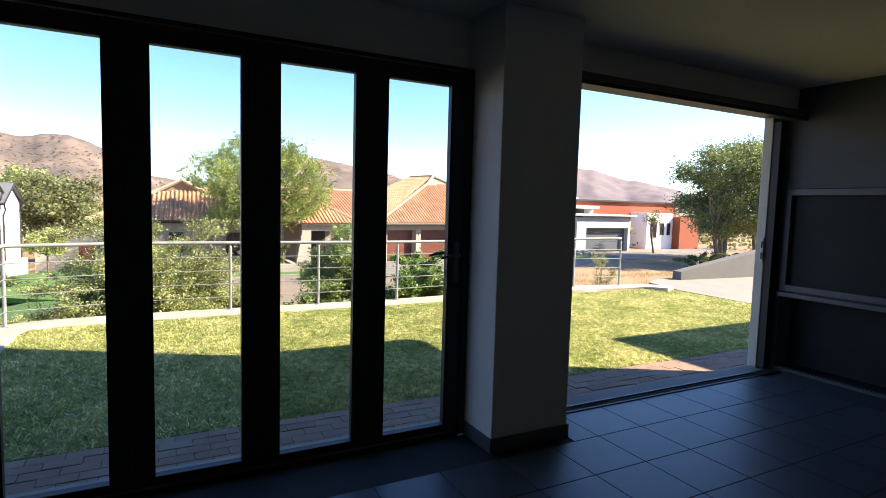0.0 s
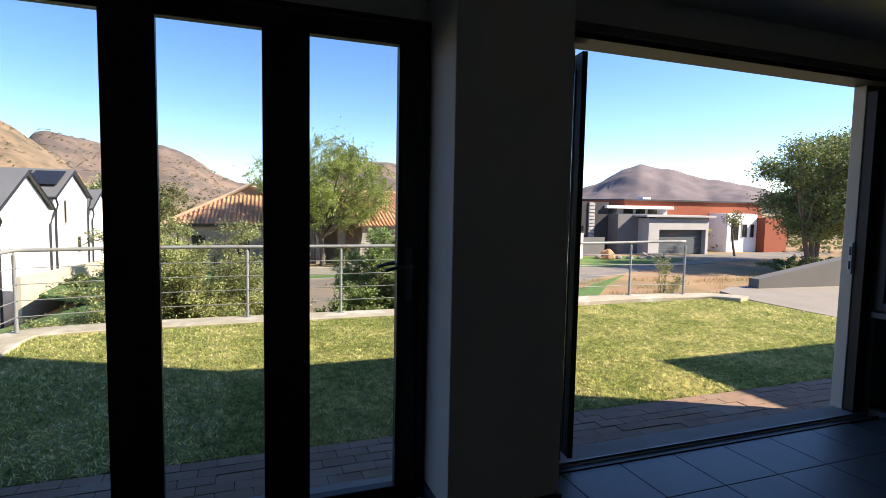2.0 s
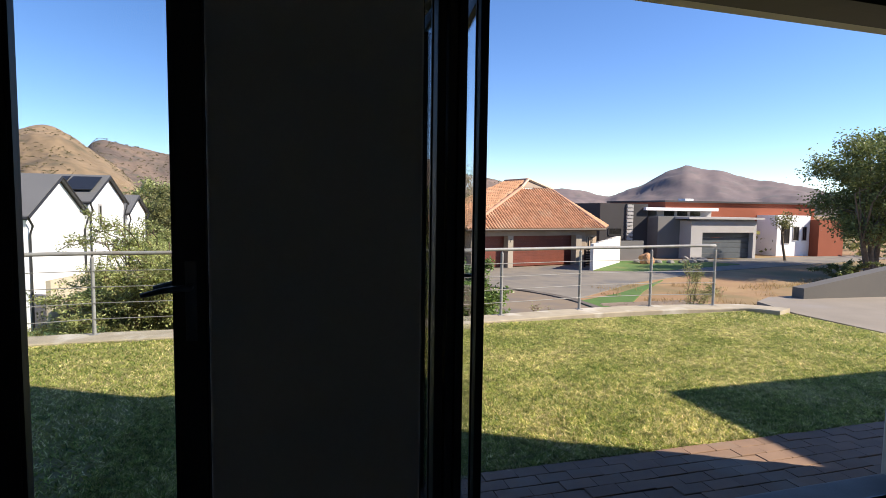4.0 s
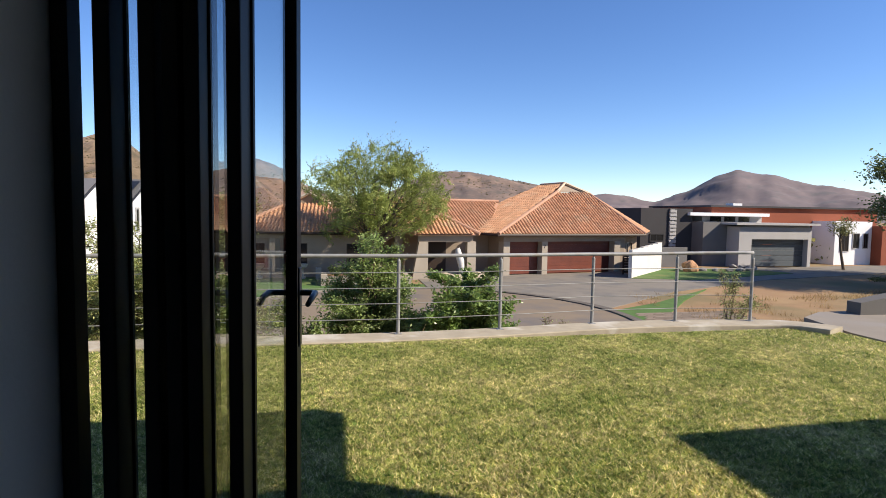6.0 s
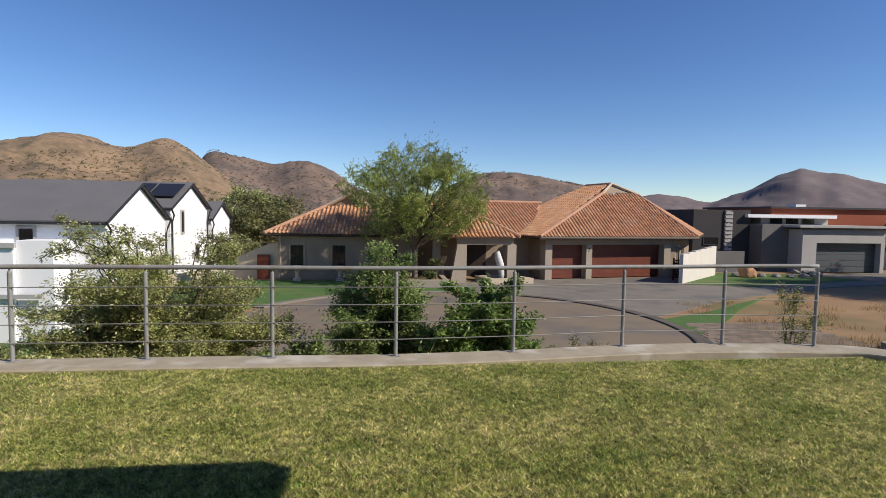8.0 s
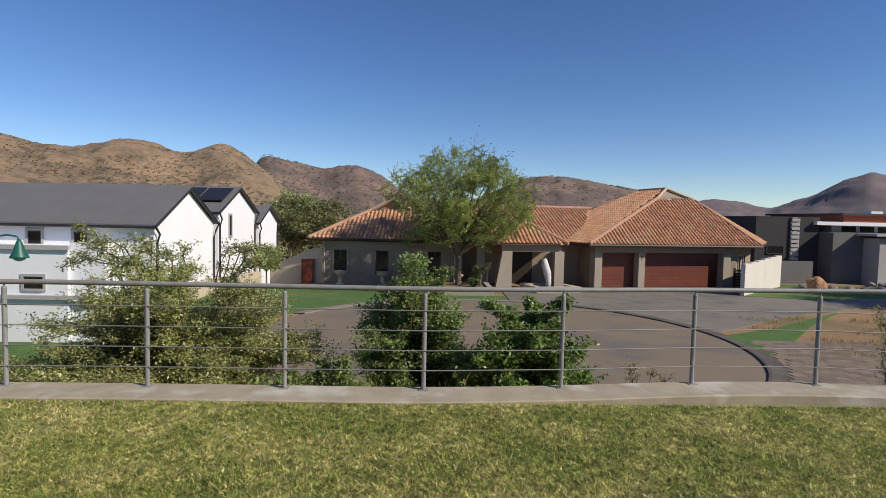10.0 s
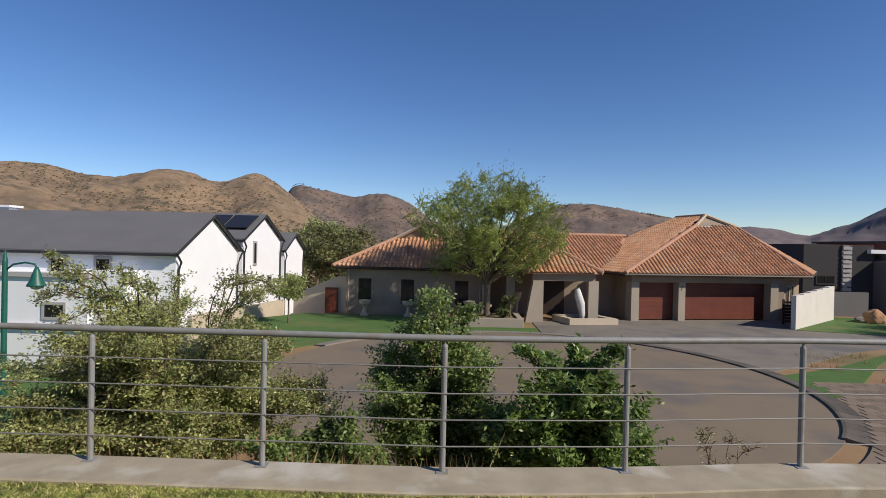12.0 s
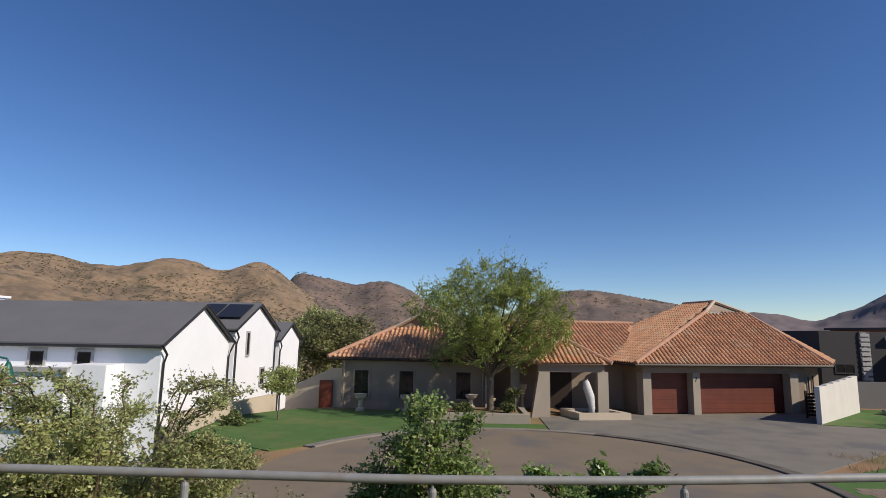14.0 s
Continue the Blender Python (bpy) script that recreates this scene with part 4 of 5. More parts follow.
for k in range(2):
    pan = part("solar_panel", boxes((-0.8, 0.8, -1.1, 1.1, 0.0, 0.05)), "solar", white_house)
    pan.matrix_basis = pose(-11.85 + 1.75 * k, 39.85, 2.86, 23.0, 0, 0)
tagged(part("garden_wall", prism(bmesh.new(), [(-8.5, 29.5), (-8.3, 29.5), (-6.4, 37.4), (-6.6, 37.4)], -4.8, -1.9), "cream"), "low cream boundary wall", "wall", kind="structure")

# the opposite house: taupe walls under terracotta tiles
tan_house = thing("house", "taupe single-storey house with terracotta tiled roofs", "house")


def tiled(parent, eave0, eave1, top1, top0, pitch=0.26, course=0.36):
    """A roof plane of rolled tiles: courses that overlap, each tile a small arched strip."""
    e0, e1, t1, t0 = (Vector(p) for p in (eave0, eave1, top1, top0))
    u = (e1 - e0).normalized()
    nrm = u.cross((t0 + t1) / 2 - (e0 + e1) / 2).normalized()
    if nrm.z < 0:
        nrm = -nrm
    v = nrm.cross(u).normalized()
    if v.z < 0:
        v = -v
    poly = [((p - e0).dot(u), (p - e0).dot(v)) for p in (e0, e1, t1, t0)]

    def span(h):
        xs = []
        for k in range(4):
            (x0, y0), (x1, y1) = poly[k], poly[(k + 1) % 4]
            if abs(y1 - y0) > 1e-6 and min(y0, y1) - 1e-6 <= h <= max(y0, y1) + 1e-6:
                xs.append(x0 + (x1 - x0) * (h - y0) / (y1 - y0))
        return (min(xs), max(xs)) if len(xs) >= 2 else None

    top = max(poly[2][1], poly[3][1])
    vs, fs = [], []
    for c in range(int(top / course) + 1):
        h0, h1 = c * course, min((c + 1) * course + 0.05, top)
        s = span(min(h0 + course * 0.5, top - 0.001))
        if not s or h1 <= h0:
            continue
        for i in range(math.ceil(s[0] / pitch), int(s[1] / pitch)):
            x = i * pitch
            lift0, lift1 = 0.055, 0.022
            b = len(vs)
            for h, lf in ((h0, lift0), (h1, lift1)):
                for dx, arch in ((0.0, 0.0), (0.13, 0.062), (0.32, 0.088), (0.51, 0.062), (0.64, 0.0), (0.99, 0.0)):
                    vs.append(e0 + u * (x + dx * pitch) + v * h + nrm * (lf + arch))
            fs += [(b + k, b + k + 1, b + k + 7, b + k + 6) for k in range(5)] + [(b, b + 1, b + 2, b + 3, b + 4)]
    dn = nrm * -0.05
    solid("roof_deck", [[e0 + dn, e1 + dn, t1 + dn, t0 + dn]], "roof_cap", parent)
    ob = pydata("roof_tiles", [tuple(p) for p in vs], fs, "roof_tile", parent)
    return tagged(ob, kind="stuff")


def caps(parent, *lines):
    for a, b in lines:
        part("ridge_cap", tube(bmesh.new(), [Vector(a) + Vector((0, 0, 0.05)), Vector(b) + Vector((0, 0, 0.05))], 0.13, 8), "roof_cap", parent)


ZE = 0.20
# garage block: front eave, angled right side
gA, gB, gC = (13.9, 36.55, ZE), (26.3, 38.95, ZE), (29.6, 43.6, ZE + 0.05)
gD = (11.6, 46.0, ZE)
rF, rB = (21.5, 43.2, 4.08), (20.74, 46.32, 4.08)
rFL, rFR = (20.4, 42.0, 3.35), (23.3, 42.7, 3.35)
tiled(tan_house, gA, gB, rFR, rFL)
tiled(tan_house, gB, gC, (24.6, 45.4, 3.35), rFR)
tiled(tan_house, gD, gA, rF, rB)
solid("gablet", [[rFL, rFR, rF]], "tan_wall", tan_house, label="small plastered gable")
solid("roof_deck", [[rFR, (24.6, 45.4, 3.35), rB, rF]], "roof_cap", tan_house)
caps(tan_house, (gA, rFL), (gB, rFR), (rFL, rF), (rF, rFR), (rF, rB))
part("wall", prism(bmesh.new(), [(14.45, 38.3), (24.0, 40.1), (24.36, 39.38), (24.9, 39.48), (28.3, 43.4), (27.5, 48), (13.0, 46.0)], GZ - 0.3, ZE + 0.02), "tan_wall", tan_house)
U = Vector((math.cos(radians(10.6)), math.sin(radians(10.6)), 0))


def front(s, d=0.0):
    return Vector((14.5, 37.45, 0)) + U * s + Vector((U.y, -U.x, 0)) * d


for s0, s1 in ((0.0, 0.5), (3.1, 3.55), (9.45, 10.0)):
    a, b = front(s0, 0.0), front(s1, 0.0)
    part("pillar", prism(bmesh.new(), [(front(s0, 0.15).x, front(s0, 0.15).y), (front(s1, 0.15).x, front(s1, 0.15).y), (front(s1, -0.6).x, front(s1, -0.6).y), (front(s0, -0.6).x, front(s0, -0.6).y)], GZ - 0.1, -0.33), "tan_light", tan_house)
p = [front(-0.02, 0.16), front(10.02, 0.16), front(10.02, -0.8), front(-0.02, -0.8)]
part("lintel", prism(bmesh.new(), [(q.x, q.y) for q in p], -0.33, ZE + 0.1), "tan_wall", tan_house)
for s0, s1 in ((0.5, 3.1), (3.55, 9.45)):
    door = part("garage_door", prism(bmesh.new(), [(front(a, d).x, front(a, d).y) for a, d in ((s0, -0.46), (s1, -0.46), (s1, -0.5), (s0, -0.5))], GZ, -0.33), "dark_wood", tan_house, "red-brown timber garage door")
    for k in range(9):
        z0 = GZ + 0.02 + k * 0.254
        part("board", prism(bmesh.new(), [(front(a, d).x, front(a, d).y) for a, d in ((s0 + 0.03, -0.42), (s1 - 0.03, -0.42), (s1 - 0.03, -0.458), (s0 + 0.03, -0.458))], z0, z0 + 0.249), "garage_wood", door)
for s in (0.9, 2.5):
    window(tan_house, 24.9 + s * 0.655 + 0.02, 39.48 + s * 0.755 - 0.02, -1.9, -0.55, 0.55, 48.6, trim="cream", frame="dark_wood", bars=0, t=0.06)
part("fascia", tube(bmesh.new(), [Vector(gD) - Vector((0, 0, .06)), Vector(gA) - Vector((0, 0, .06)), Vector(gB) - Vector((0, 0, .06)), Vector(gC) - Vector((0, 0, .06))], 0.09, 6), "dark_wood", tan_house)
digit = bpy.data.curves.new("house_number", "FONT")
digit.body, digit.size, digit.extrude, digit.align_x = "7", 0.36, 0.008, "CENTER"
text_ob = new("digit", digit)
number_me = bpy.data.meshes.new_from_object(text_ob.evaluated_get(bpy.context.evaluated_depsgraph_get()))
bpy.data.objects.remove(text_ob)
number_me.materials.clear()
number_me.materials.append(M["slate_edge"])
number = new("house_number", number_me)
number.parent = tan_house
number.matrix_basis = pose(front(3.3, 0.162).x, front(3.3, 0.162).y, -0.8, 90, 0, 10.6)
number["label"] = "dark house number seven"

# left wing
lA, lB = (-3.55, 37.55, ZE), (7.2, 36.9, ZE)
lC, lD = (7.2, 46.5, ZE), (-3.55, 46.5, ZE)
kL, kR = (0.1, 41.0, 2.05), (2.9, 41.0, 2.05)
apex = (1.5, 40.9, 2.78)
tiled(tan_house, lA, lB, kR, kL)
tiled(tan_house, lD, lA, kL, (0.3, 44.5, 2.3))
tiled(tan_house, lB, lC, (4.6, 45.0, 2.3), kR)
solid("gablet", [[kL, kR, apex]], "tan_wall", tan_house, label="small plastered gable")
solid("roof_deck", [[kL, apex, (1.5, 45.0, 2.78), (0.3, 44.5, 2.3)], [kR, (4.6, 45.0, 2.3), (1.5, 45.0, 2.78), apex]], "roof_cap", tan_house)
caps(tan_house, (lA, kL), (lB, kR), (kL, apex), (apex, kR), (apex, (1.5, 45.0, 2.78)))
part("wall", prism(bmesh.new(), [(-2.75, 37.86), (5.6, 37.36), (6.2, 39.8), (6.2, 46.0), (-2.75, 46.0)], GZ - 0.3, ZE + 0.02), "tan_wall", tan_house)
part("fascia", tube(bmesh.new(), [Vector(lD) - Vector((0, 0, .06)), Vector(lA) - Vector((0, 0, .06)), Vector(lB) - Vector((0, 0, .06))], 0.09, 6), "dark_wood", tan_house)
solid("soffit", [[(-3.4, 37.7, ZE - 0.08), (7.0, 37.05, ZE - 0.08), (7.0, 38.3, ZE - 0.08), (-3.4, 38.3, ZE - 0.08)]], "tan_wall", tan_house)
for x in (-1.58, 1.05, 4.34):
    window(tan_house, x, 37.695 - 0.0599 * x - 0.008, -2.0, -0.5, 0.82, -3.43, trim="tan_wall", frame="dark_wood", bars=1, t=0.1)
for x in (5.55, 7.0):
    part("pillar", boxes((x, x + 0.5, 37.0, 37.5, GZ - 0.1, ZE), bevel=0.03), "tan_light", tan_house)
# middle link and porch
mA, mB = (7.0, 38.2, ZE), (14.2, 39.6, ZE)
tiled(tan_house, mA, mB, (16.4, 44.6, 2.55), (5.0, 42.4, 2.55))
caps(tan_house, ((16.4, 44.6, 2.55), (5.0, 42.4, 2.55)))
part("wall", boxes((6.2, 14.2, 39.8, 46.0, GZ - 0.3, ZE + 0.02)), "tan_wall", tan_house)
part("front_door", boxes((9.4, 11.0, 39.72, 39.80, GZ, -0.35)), "dark_wood", tan_house, "dark timber front door")
pA, pB, pT = (7.95, 35.3, ZE), (12.45, 36.0, ZE), (10.1, 37.6, 1.45)
tiled(tan_house, pA, pB, pT, pT)
tiled(tan_house, (7.6, 40.0, ZE), pA, pT, (10.0, 41.0, 1.5))
tiled(tan_house, pB, (12.6, 41.0, ZE), (10.0, 41.0, 1.5), pT)
caps(tan_house, (pA, pT), (pB, pT))
part("lintel", prism(bmesh.new(), [(8.35, 35.75), (12.1, 36.35), (12.1, 36.75), (8.35, 36.15)], -0.28, ZE - 0.02), "tan_wall", tan_house)
for x, y in ((8.4, 35.7), (11.7, 36.25)):
    bm = prism(bmesh.new(), [(x, y), (x + 0.6, y + 0.08), (x + 0.6, y + 0.6), (x, y + 0.6)], GZ - 0.1, -0.28)
    for v in bm.verts:
        if v.co.z < -1 and x < 9 and v.co.x < x + 0.1:
            v.co.x -= 0.42
    part("pillar", bm, "tan_light", tan_house)
for (x0, y0, z0), (x1, y1, z1), (x2, y2, z2) in ((kL, apex, kR), (rFL, rF, rFR)):
    bm = bmesh.new()
    tube(bm, [(x0 - 0.12, y0 - 0.16, z0 - 0.02), (x1, y1 - 0.16, z1 + 0.06), (x2 + 0.12, y2 - 0.16, z2 - 0.02)], 0.11, 4)
    part("barge_board", bm, "cream", tan_house, "cream barge board")
for x, y in ((-2.6, 37.78), (5.45, 37.28)):
    part("downpipe", tube(bmesh.new(), [(x, y - 0.28, ZE - 0.06), (x, y - 0.06, ZE - 0.35), (x, y - 0.06, GZ)], 0.05, 8), "tan_light", tan_house)


def urn(at, r, h, label, material="cream"):
    """A turned bowl on a pedestal with a square foot."""
    bm = boxes((-0.62 * r, 0.62 * r, -0.62 * r, 0.62 * r, -0.05, 0.14 * h), bevel=0.015)
    tube(bm, [(0, 0, 0.14 * h), (0, 0, 0.2 * h), (0, 0, 0.45 * h), (0, 0, 0.62 * h), (0, 0, 0.68 * h), (0, 0, 0.8 * h), (0, 0, 0.94 * h), (0, 0, h)], [0.5 * r, 0.34 * r, 0.3 * r, 0.36 * r, 0.55 * r, 0.9 * r, r, 1.06 * r], 16)
    ob = part("garden_urn", bm, material)
    ob.location = at
    return tagged(ob, label, "urn", "urns before the house")


for x, y in ((-1.45, 36.9), (1.15, 36.75)):
    urn((x, y, GZ), 0.36, 0.9, "pale stone bird bath on a pedestal below a window")
urn((4.75, 36.2, -2.3), 0.34, 0.7, "pale stone bird bath in the planter bed")
urn((7.75, 38.1, GZ), 0.3, 1.5, "tall pale urn beside the front porch")
urn((5.9, 36.4, -2.3), 0.22, 0.5, "small pale pot in the planter bed")
spiky = thing("agave", "spiky grey-green agave on a short stem in the planter", "plant", at=(7.0, 34.9, -2.3))
part("stem", tube(bmesh.new(), [(0, 0, -0.1), (0.02, 0, 0.5), (0, 0, 0.95)], [0.07, 0.055, 0.06], 8), "bark", spiky)
rng = np.random.default_rng(77)
for k in range(22):
    q, rise = k * 2.4, 0.15 + 0.75 * (k / 22)
    d = Vector((math.cos(q) * (1 - 0.5 * rise), math.sin(q) * (1 - 0.5 * rise), rise * 0.9)).normalized()
    bm = tube(bmesh.new(), [Vector((0, 0, 0.92)), Vector((0, 0, 0.92)) + d * 0.3, Vector((0, 0, 0.9)) + d * 0.62 - Vector((0, 0, 0.05))], [0.03, 0.035, 0.004], 4)
    part("leaf", bm, "leaf_bush", spiky)
# low stub walls beside the left wing's bed
tagged(part("bed_wall", boxes((2.36, 2.72, 33.0, 33.38, GZ - 0.1, -2.0), (2.0, 2.34, 36.3, 36.65, GZ - 0.1, -1.95), bevel=0.02), "tan_light"), "low taupe stub walls beside the planter", "wall", kind="structure")
# planter, fountain, sculpture
planter = thing("planter", "low taupe plastered planter with small plants", "planter")
part("planter_wall", boxes((2.35, 7.6, 33.4, 33.7, GZ - 0.1, -2.2), (2.35, 2.65, 33.7, 36.0, GZ - 0.1, -2.2), (7.3, 7.6, 33.7, 36.4, GZ - 0.1, -2.2), bevel=0.02), "tan_light", planter)
part("planter_soil", boxes((2.65, 7.3, 33.7, 36.4, GZ - 0.1, -2.3)), "soil", planter)
for k, (x, y, h) in enumerate(((3.2, 34.4, 0.7), (4.3, 34.2, 0.5), (6.6, 34.5, 0.6), (6.9, 35.5, 1.2))):
    shrub("garden_plant", "small green plant in the planter", (x, y, -2.32), 9, h, (0.35, 0.3), 0.09, "leaf_tree", 70 + k, n_per=7, arch=0.4)
fountain = thing("fountain", "square cream stone pond basin", "fountain")
part("basin_wall", prism(bmesh.new(), [(10.35, 34.9), (13.2, 35.4), (13.1, 35.75), (10.3, 35.25)], GZ - 0.1, -2.32), "cream", fountain)
part("basin_wall", prism(bmesh.new(), [(9.75, 36.7), (10.3, 35.25), (10.65, 35.3), (10.1, 36.75)], GZ - 0.1, -2.32), "cream", fountain)
part("basin_wall", prism(bmesh.new(), [(12.75, 35.7), (13.1, 35.75), (12.3, 37.4), (11.95, 37.3)], GZ - 0.1, -2.32), "cream", fountain)
part("basin_wall", prism(bmesh.new(), [(9.85, 36.75), (12.3, 37.2), (12.2, 37.5), (9.75, 37.0)], GZ - 0.1, -2.32), "cream", fountain)
part("water", prism(bmesh.new(), [(10.6, 35.3), (12.8, 35.75), (12.0, 37.2), (10.1, 36.8)], GZ - 0.1, -2.46), "dark_glass", fountain)
bm = tube(bmesh.new(), [(11.25, 36.0, -2.55), (11.28, 36.0, -2.1), (11.2, 36.0, -1.55), (11.05, 36.0, -1.1), (11.0, 36.0, -0.75), (11.08, 36.0, -0.62)], [0.15, 0.17, 0.23, 0.22, 0.16, 0.05], 14)
tagged(part("sculpture", bm, "stone_white", smooth=True), "tall white carved stone sculpture in the pond", "sculpture")
# boundary walls by the opposite house
bm = bmesh.new()
for k in range(6):
    a, b = Vector((22.9, 35.25)).lerp(Vector((28.5, 40.3)), k / 6), Vector((22.9, 35.25)).lerp(Vector((28.5, 40.3)), (k + 1) / 6 - 0.0005)
    o = Vector((-0.08, 0.09))
    prism(bm, [tuple(a - o), tuple(b - o), tuple(b + o), tuple(a + o)], GZ - 0.3, -0.74 + 0.055 * k)
tagged(part("boundary_wall", bm, "wall_cream"), "stepped white boundary wall", "wall", kind="structure")
slat_gate = thing("slatted_gate", "dark slatted timber gate beside the garage", "gate")
for k in range(7):
    part("slat", boxes((23.7, 24.75, 37.36, 37.40, GZ + 0.12 + k * 0.19, GZ + 0.25 + k * 0.19), bevel=0.004), "dark_wood", slat_gate)
for x in (23.6, 24.72):
    part("gate_post", boxes((x, x + 0.1, 37.38, 37.48, GZ - 0.1, GZ + 1.5), bevel=0.006), "dark_wood", slat_gate)
side = solid("side_wall", [[(-6.3, 38.9, -3.2), (-2.75, 38.15, -3.2), (-2.75, 38.15, -0.45), (-3.3, 38.27, -0.45), (-6.3, 38.9, -1.75)]], "cream", None)
bmx = bmesh.new()
bmx.from_mesh(side.data)
r = bmesh.ops.extrude_face_region(bmx, geom=bmx.faces[:])
bmesh.ops.translate(bmx, vec=(-0.06, 0.22, 0), verts=[v for v in r["geom"] if isinstance(v, bmesh.types.BMVert)])
bmesh.ops.recalc_face_normals(bmx, faces=bmx.faces[:])
bmx.to_mesh(side.data)
bmx.free()
tagged(side, "cream side wall with a sloping top", "wall", kind="structure")
gate = tagged(part("side_gate", boxes((-4.1, -3.3, 38.1, 38.18, -2.75, -1.15)), "garage_wood"), "red-brown timber side gate", "gate")

# modern house: charcoal, grey and burnt orange blocks
modern = thing("house", "modern flat-roofed house in grey, white and burnt orange", "house")
part("wall", boxes((29.6, 34.7, 45.0, 52.0, GZ - 0.2, 2.32)), "charcoal", modern, "charcoal plastered block")
part("stone_strip", boxes((32.35, 33.05, 44.9, 44.998, GZ, 2.3)), "ledger", modern, "stacked stone strip")
for k in range(14):
    part("stone", boxes((32.38, 33.02, 44.84, 44.9, -2.4 + k * 0.335, -2.4 + k * 0.335 + 0.2), bevel=0.01), "pale_grey", modern)
part("wall", boxes((34.71, 38.7, 43.5, 50.0, GZ - 0.2, 1.18)), "mid_grey", modern, "grey plastered wall")
part("wall", boxes((36.0, 42.3, 45.4, 50.0, GZ, 1.75)), "pale_grey", modern)
part("roof_slab", boxes((34.2, 42.4, 44.6, 51.0, 1.72, 2.0)), "white_wall", modern, "white flat roof edge")
for x in (36.8, 38.3, 39.8):
    part("clerestory_pane", boxes((x, x + 1.15, 45.36, 45.398, 1.22, 1.66)), "dark_glass", modern)
part("garage_frame", boxes((37.1, 38.35, 42.0, 46.0, GZ - 0.1, 0.82), (44.1, 44.45, 42.0, 46.0, GZ - 0.1, 0.82), (38.35, 44.1, 42.0, 46.0, -0.24, 0.82)), "pale_grey", modern)
part("garage_roof", boxes((36.5, 44.95, 41.6, 46.5, 0.98, 1.16), (38.0, 44.4, 42.2, 46.0, 0.82, 0.98)), "trim_grey", modern)
for k in range(5):
    part("door_panel", boxes((38.36, 44.09, 42.5, 42.55, GZ + 0.01 + k * 0.48, GZ + 0.47 + k * 0.48), bevel=0.012), "sect_door", modern)
part("wall", boxes((37.8, 56.8, 46.5, 56.0, GZ - 0.2, 2.55)), "orange", modern, "burnt orange plastered wall")
part("roof_slab", boxes((37.5, 57.1, 46.2, 56.3, 2.55, 2.72)), "charcoal", modern)
part("wall", boxes((49.1, 53.3, 44.0, 46.6, GZ - 0.2, 1.4)), "white_wall", modern, "white rendered bay")
part("wall", boxes((53.32, 56.6, 43.0, 46.4, GZ - 0.2, 1.0)), "orange", modern)
for x, z0, z1, w in ((50.2, -1.4, 0.4, 0.9), (51.5, -1.1, 0.25, 0.7), (52.6, -1.1, 0.25, 0.5)):
    window(modern, x, 43.995, z0, z1, w, 0, trim="pale_grey", frame="slate_edge", bars=1, t=0.05)
window(modern, 31.2, 44.995, -0.6, 0.0, 1.3, 0, trim="charcoal", frame="slate_edge", bars=1, t=0.05)
part("chimney", boxes((40.5, 41.5, 47.0, 48.0, 2.4, 2.95)), "white_wall", modern)
tagged(part("boundary_wall", boxes((28.7, 32.6, 42.6, 42.85, GZ - 0.2, -1.0)), "mid_grey"), "low grey boundary wall", "wall", kind="structure")

# rock and stone border on the grass island
def boulder(name, label, at, size, material, seed):
    bm = bmesh.new()
    bmesh.ops.create_icosphere(bm, subdivisions=3, radius=1.0)
    for v in bm.verts:
        k = 1 + 0.28 * noise.noise(v.co * 1.3 + Vector((seed, 0, 0))) + 0.1 * noise.noise(v.co * 4 + Vector((seed, 5, 0)))
        v.co = Vector((v.co.x * size[0], v.co.y * size[1], v.co.z * size[2])) * k
    ob = part(name, bm, material)
    ob.location = at
    return tagged(ob, label, "rock")


boulder("boulder", "orange weathered boulder on the grass", (30.2, 38.9, GZ + 0.35), (0.6, 0.5, 0.55), "rock", 3)
for k in range(12):
    a = radians(200 + 18 * k)
    boulder("border_stone", "grey stone in a garden border", (33.5 + 3.6 * math.cos(a), 40.6 + 1.8 * math.sin(a), GZ + 0.1), (0.34, 0.28, 0.2), "grey_wall", 10 + k)

# green street lamp
lamp = thing("street_lamp", "green painted street lamp with a bell shade", "street lamp", at=(-12.55, 24.0, -4.2))
part("pole", tube(bmesh.new(), [(0, 0, 0), (0, 0, 0.8), (0, 0, 0.82), (0, 0, 4.9), (0, 0, 5.3)], [0.13, 0.13, 0.1, 0.09, 0.03], 12), "lamp_green", lamp, smooth=False)
part("arm", tube(bmesh.new(), [(0, 0, 4.55), (0.3, 0, 4.8), (0.75, 0, 4.88), (1.1, 0, 4.82), (1.17, 0, 4.68)], 0.035, 8), "lamp_green", lamp, smooth=True)
part("shade", tube(bmesh.new(), [(1.17, 0, 4.72), (1.17, 0, 4.6), (1.17, 0, 4.42), (1.17, 0, 4.25), (1.17, 0, 4.08), (1.17, 0, 4.02)], [0.05, 0.1, 0.16, 0.2, 0.3, 0.31], 18, cap=True), "lamp_green", lamp, smooth=True)
part("bulb_glass", tube(bmesh.new(), [(1.17, 0, 4.02), (1.17, 0, 3.95), (1.17, 0, 3.9)], [0.2, 0.17, 0.06], 14), "stone_white", lamp, smooth=True)

# ================= bushveld and hills =================
def scatter(rng, n, az0, az1, d0, d1):
    a = np.radians(az0 + (az1 - az0) * rng.random(n))
    d = d0 * (d1 / d0) ** rng.random(n)
    return np.stack([3 + d * np.sin(a), 4 + d * np.cos(a)], 1), d


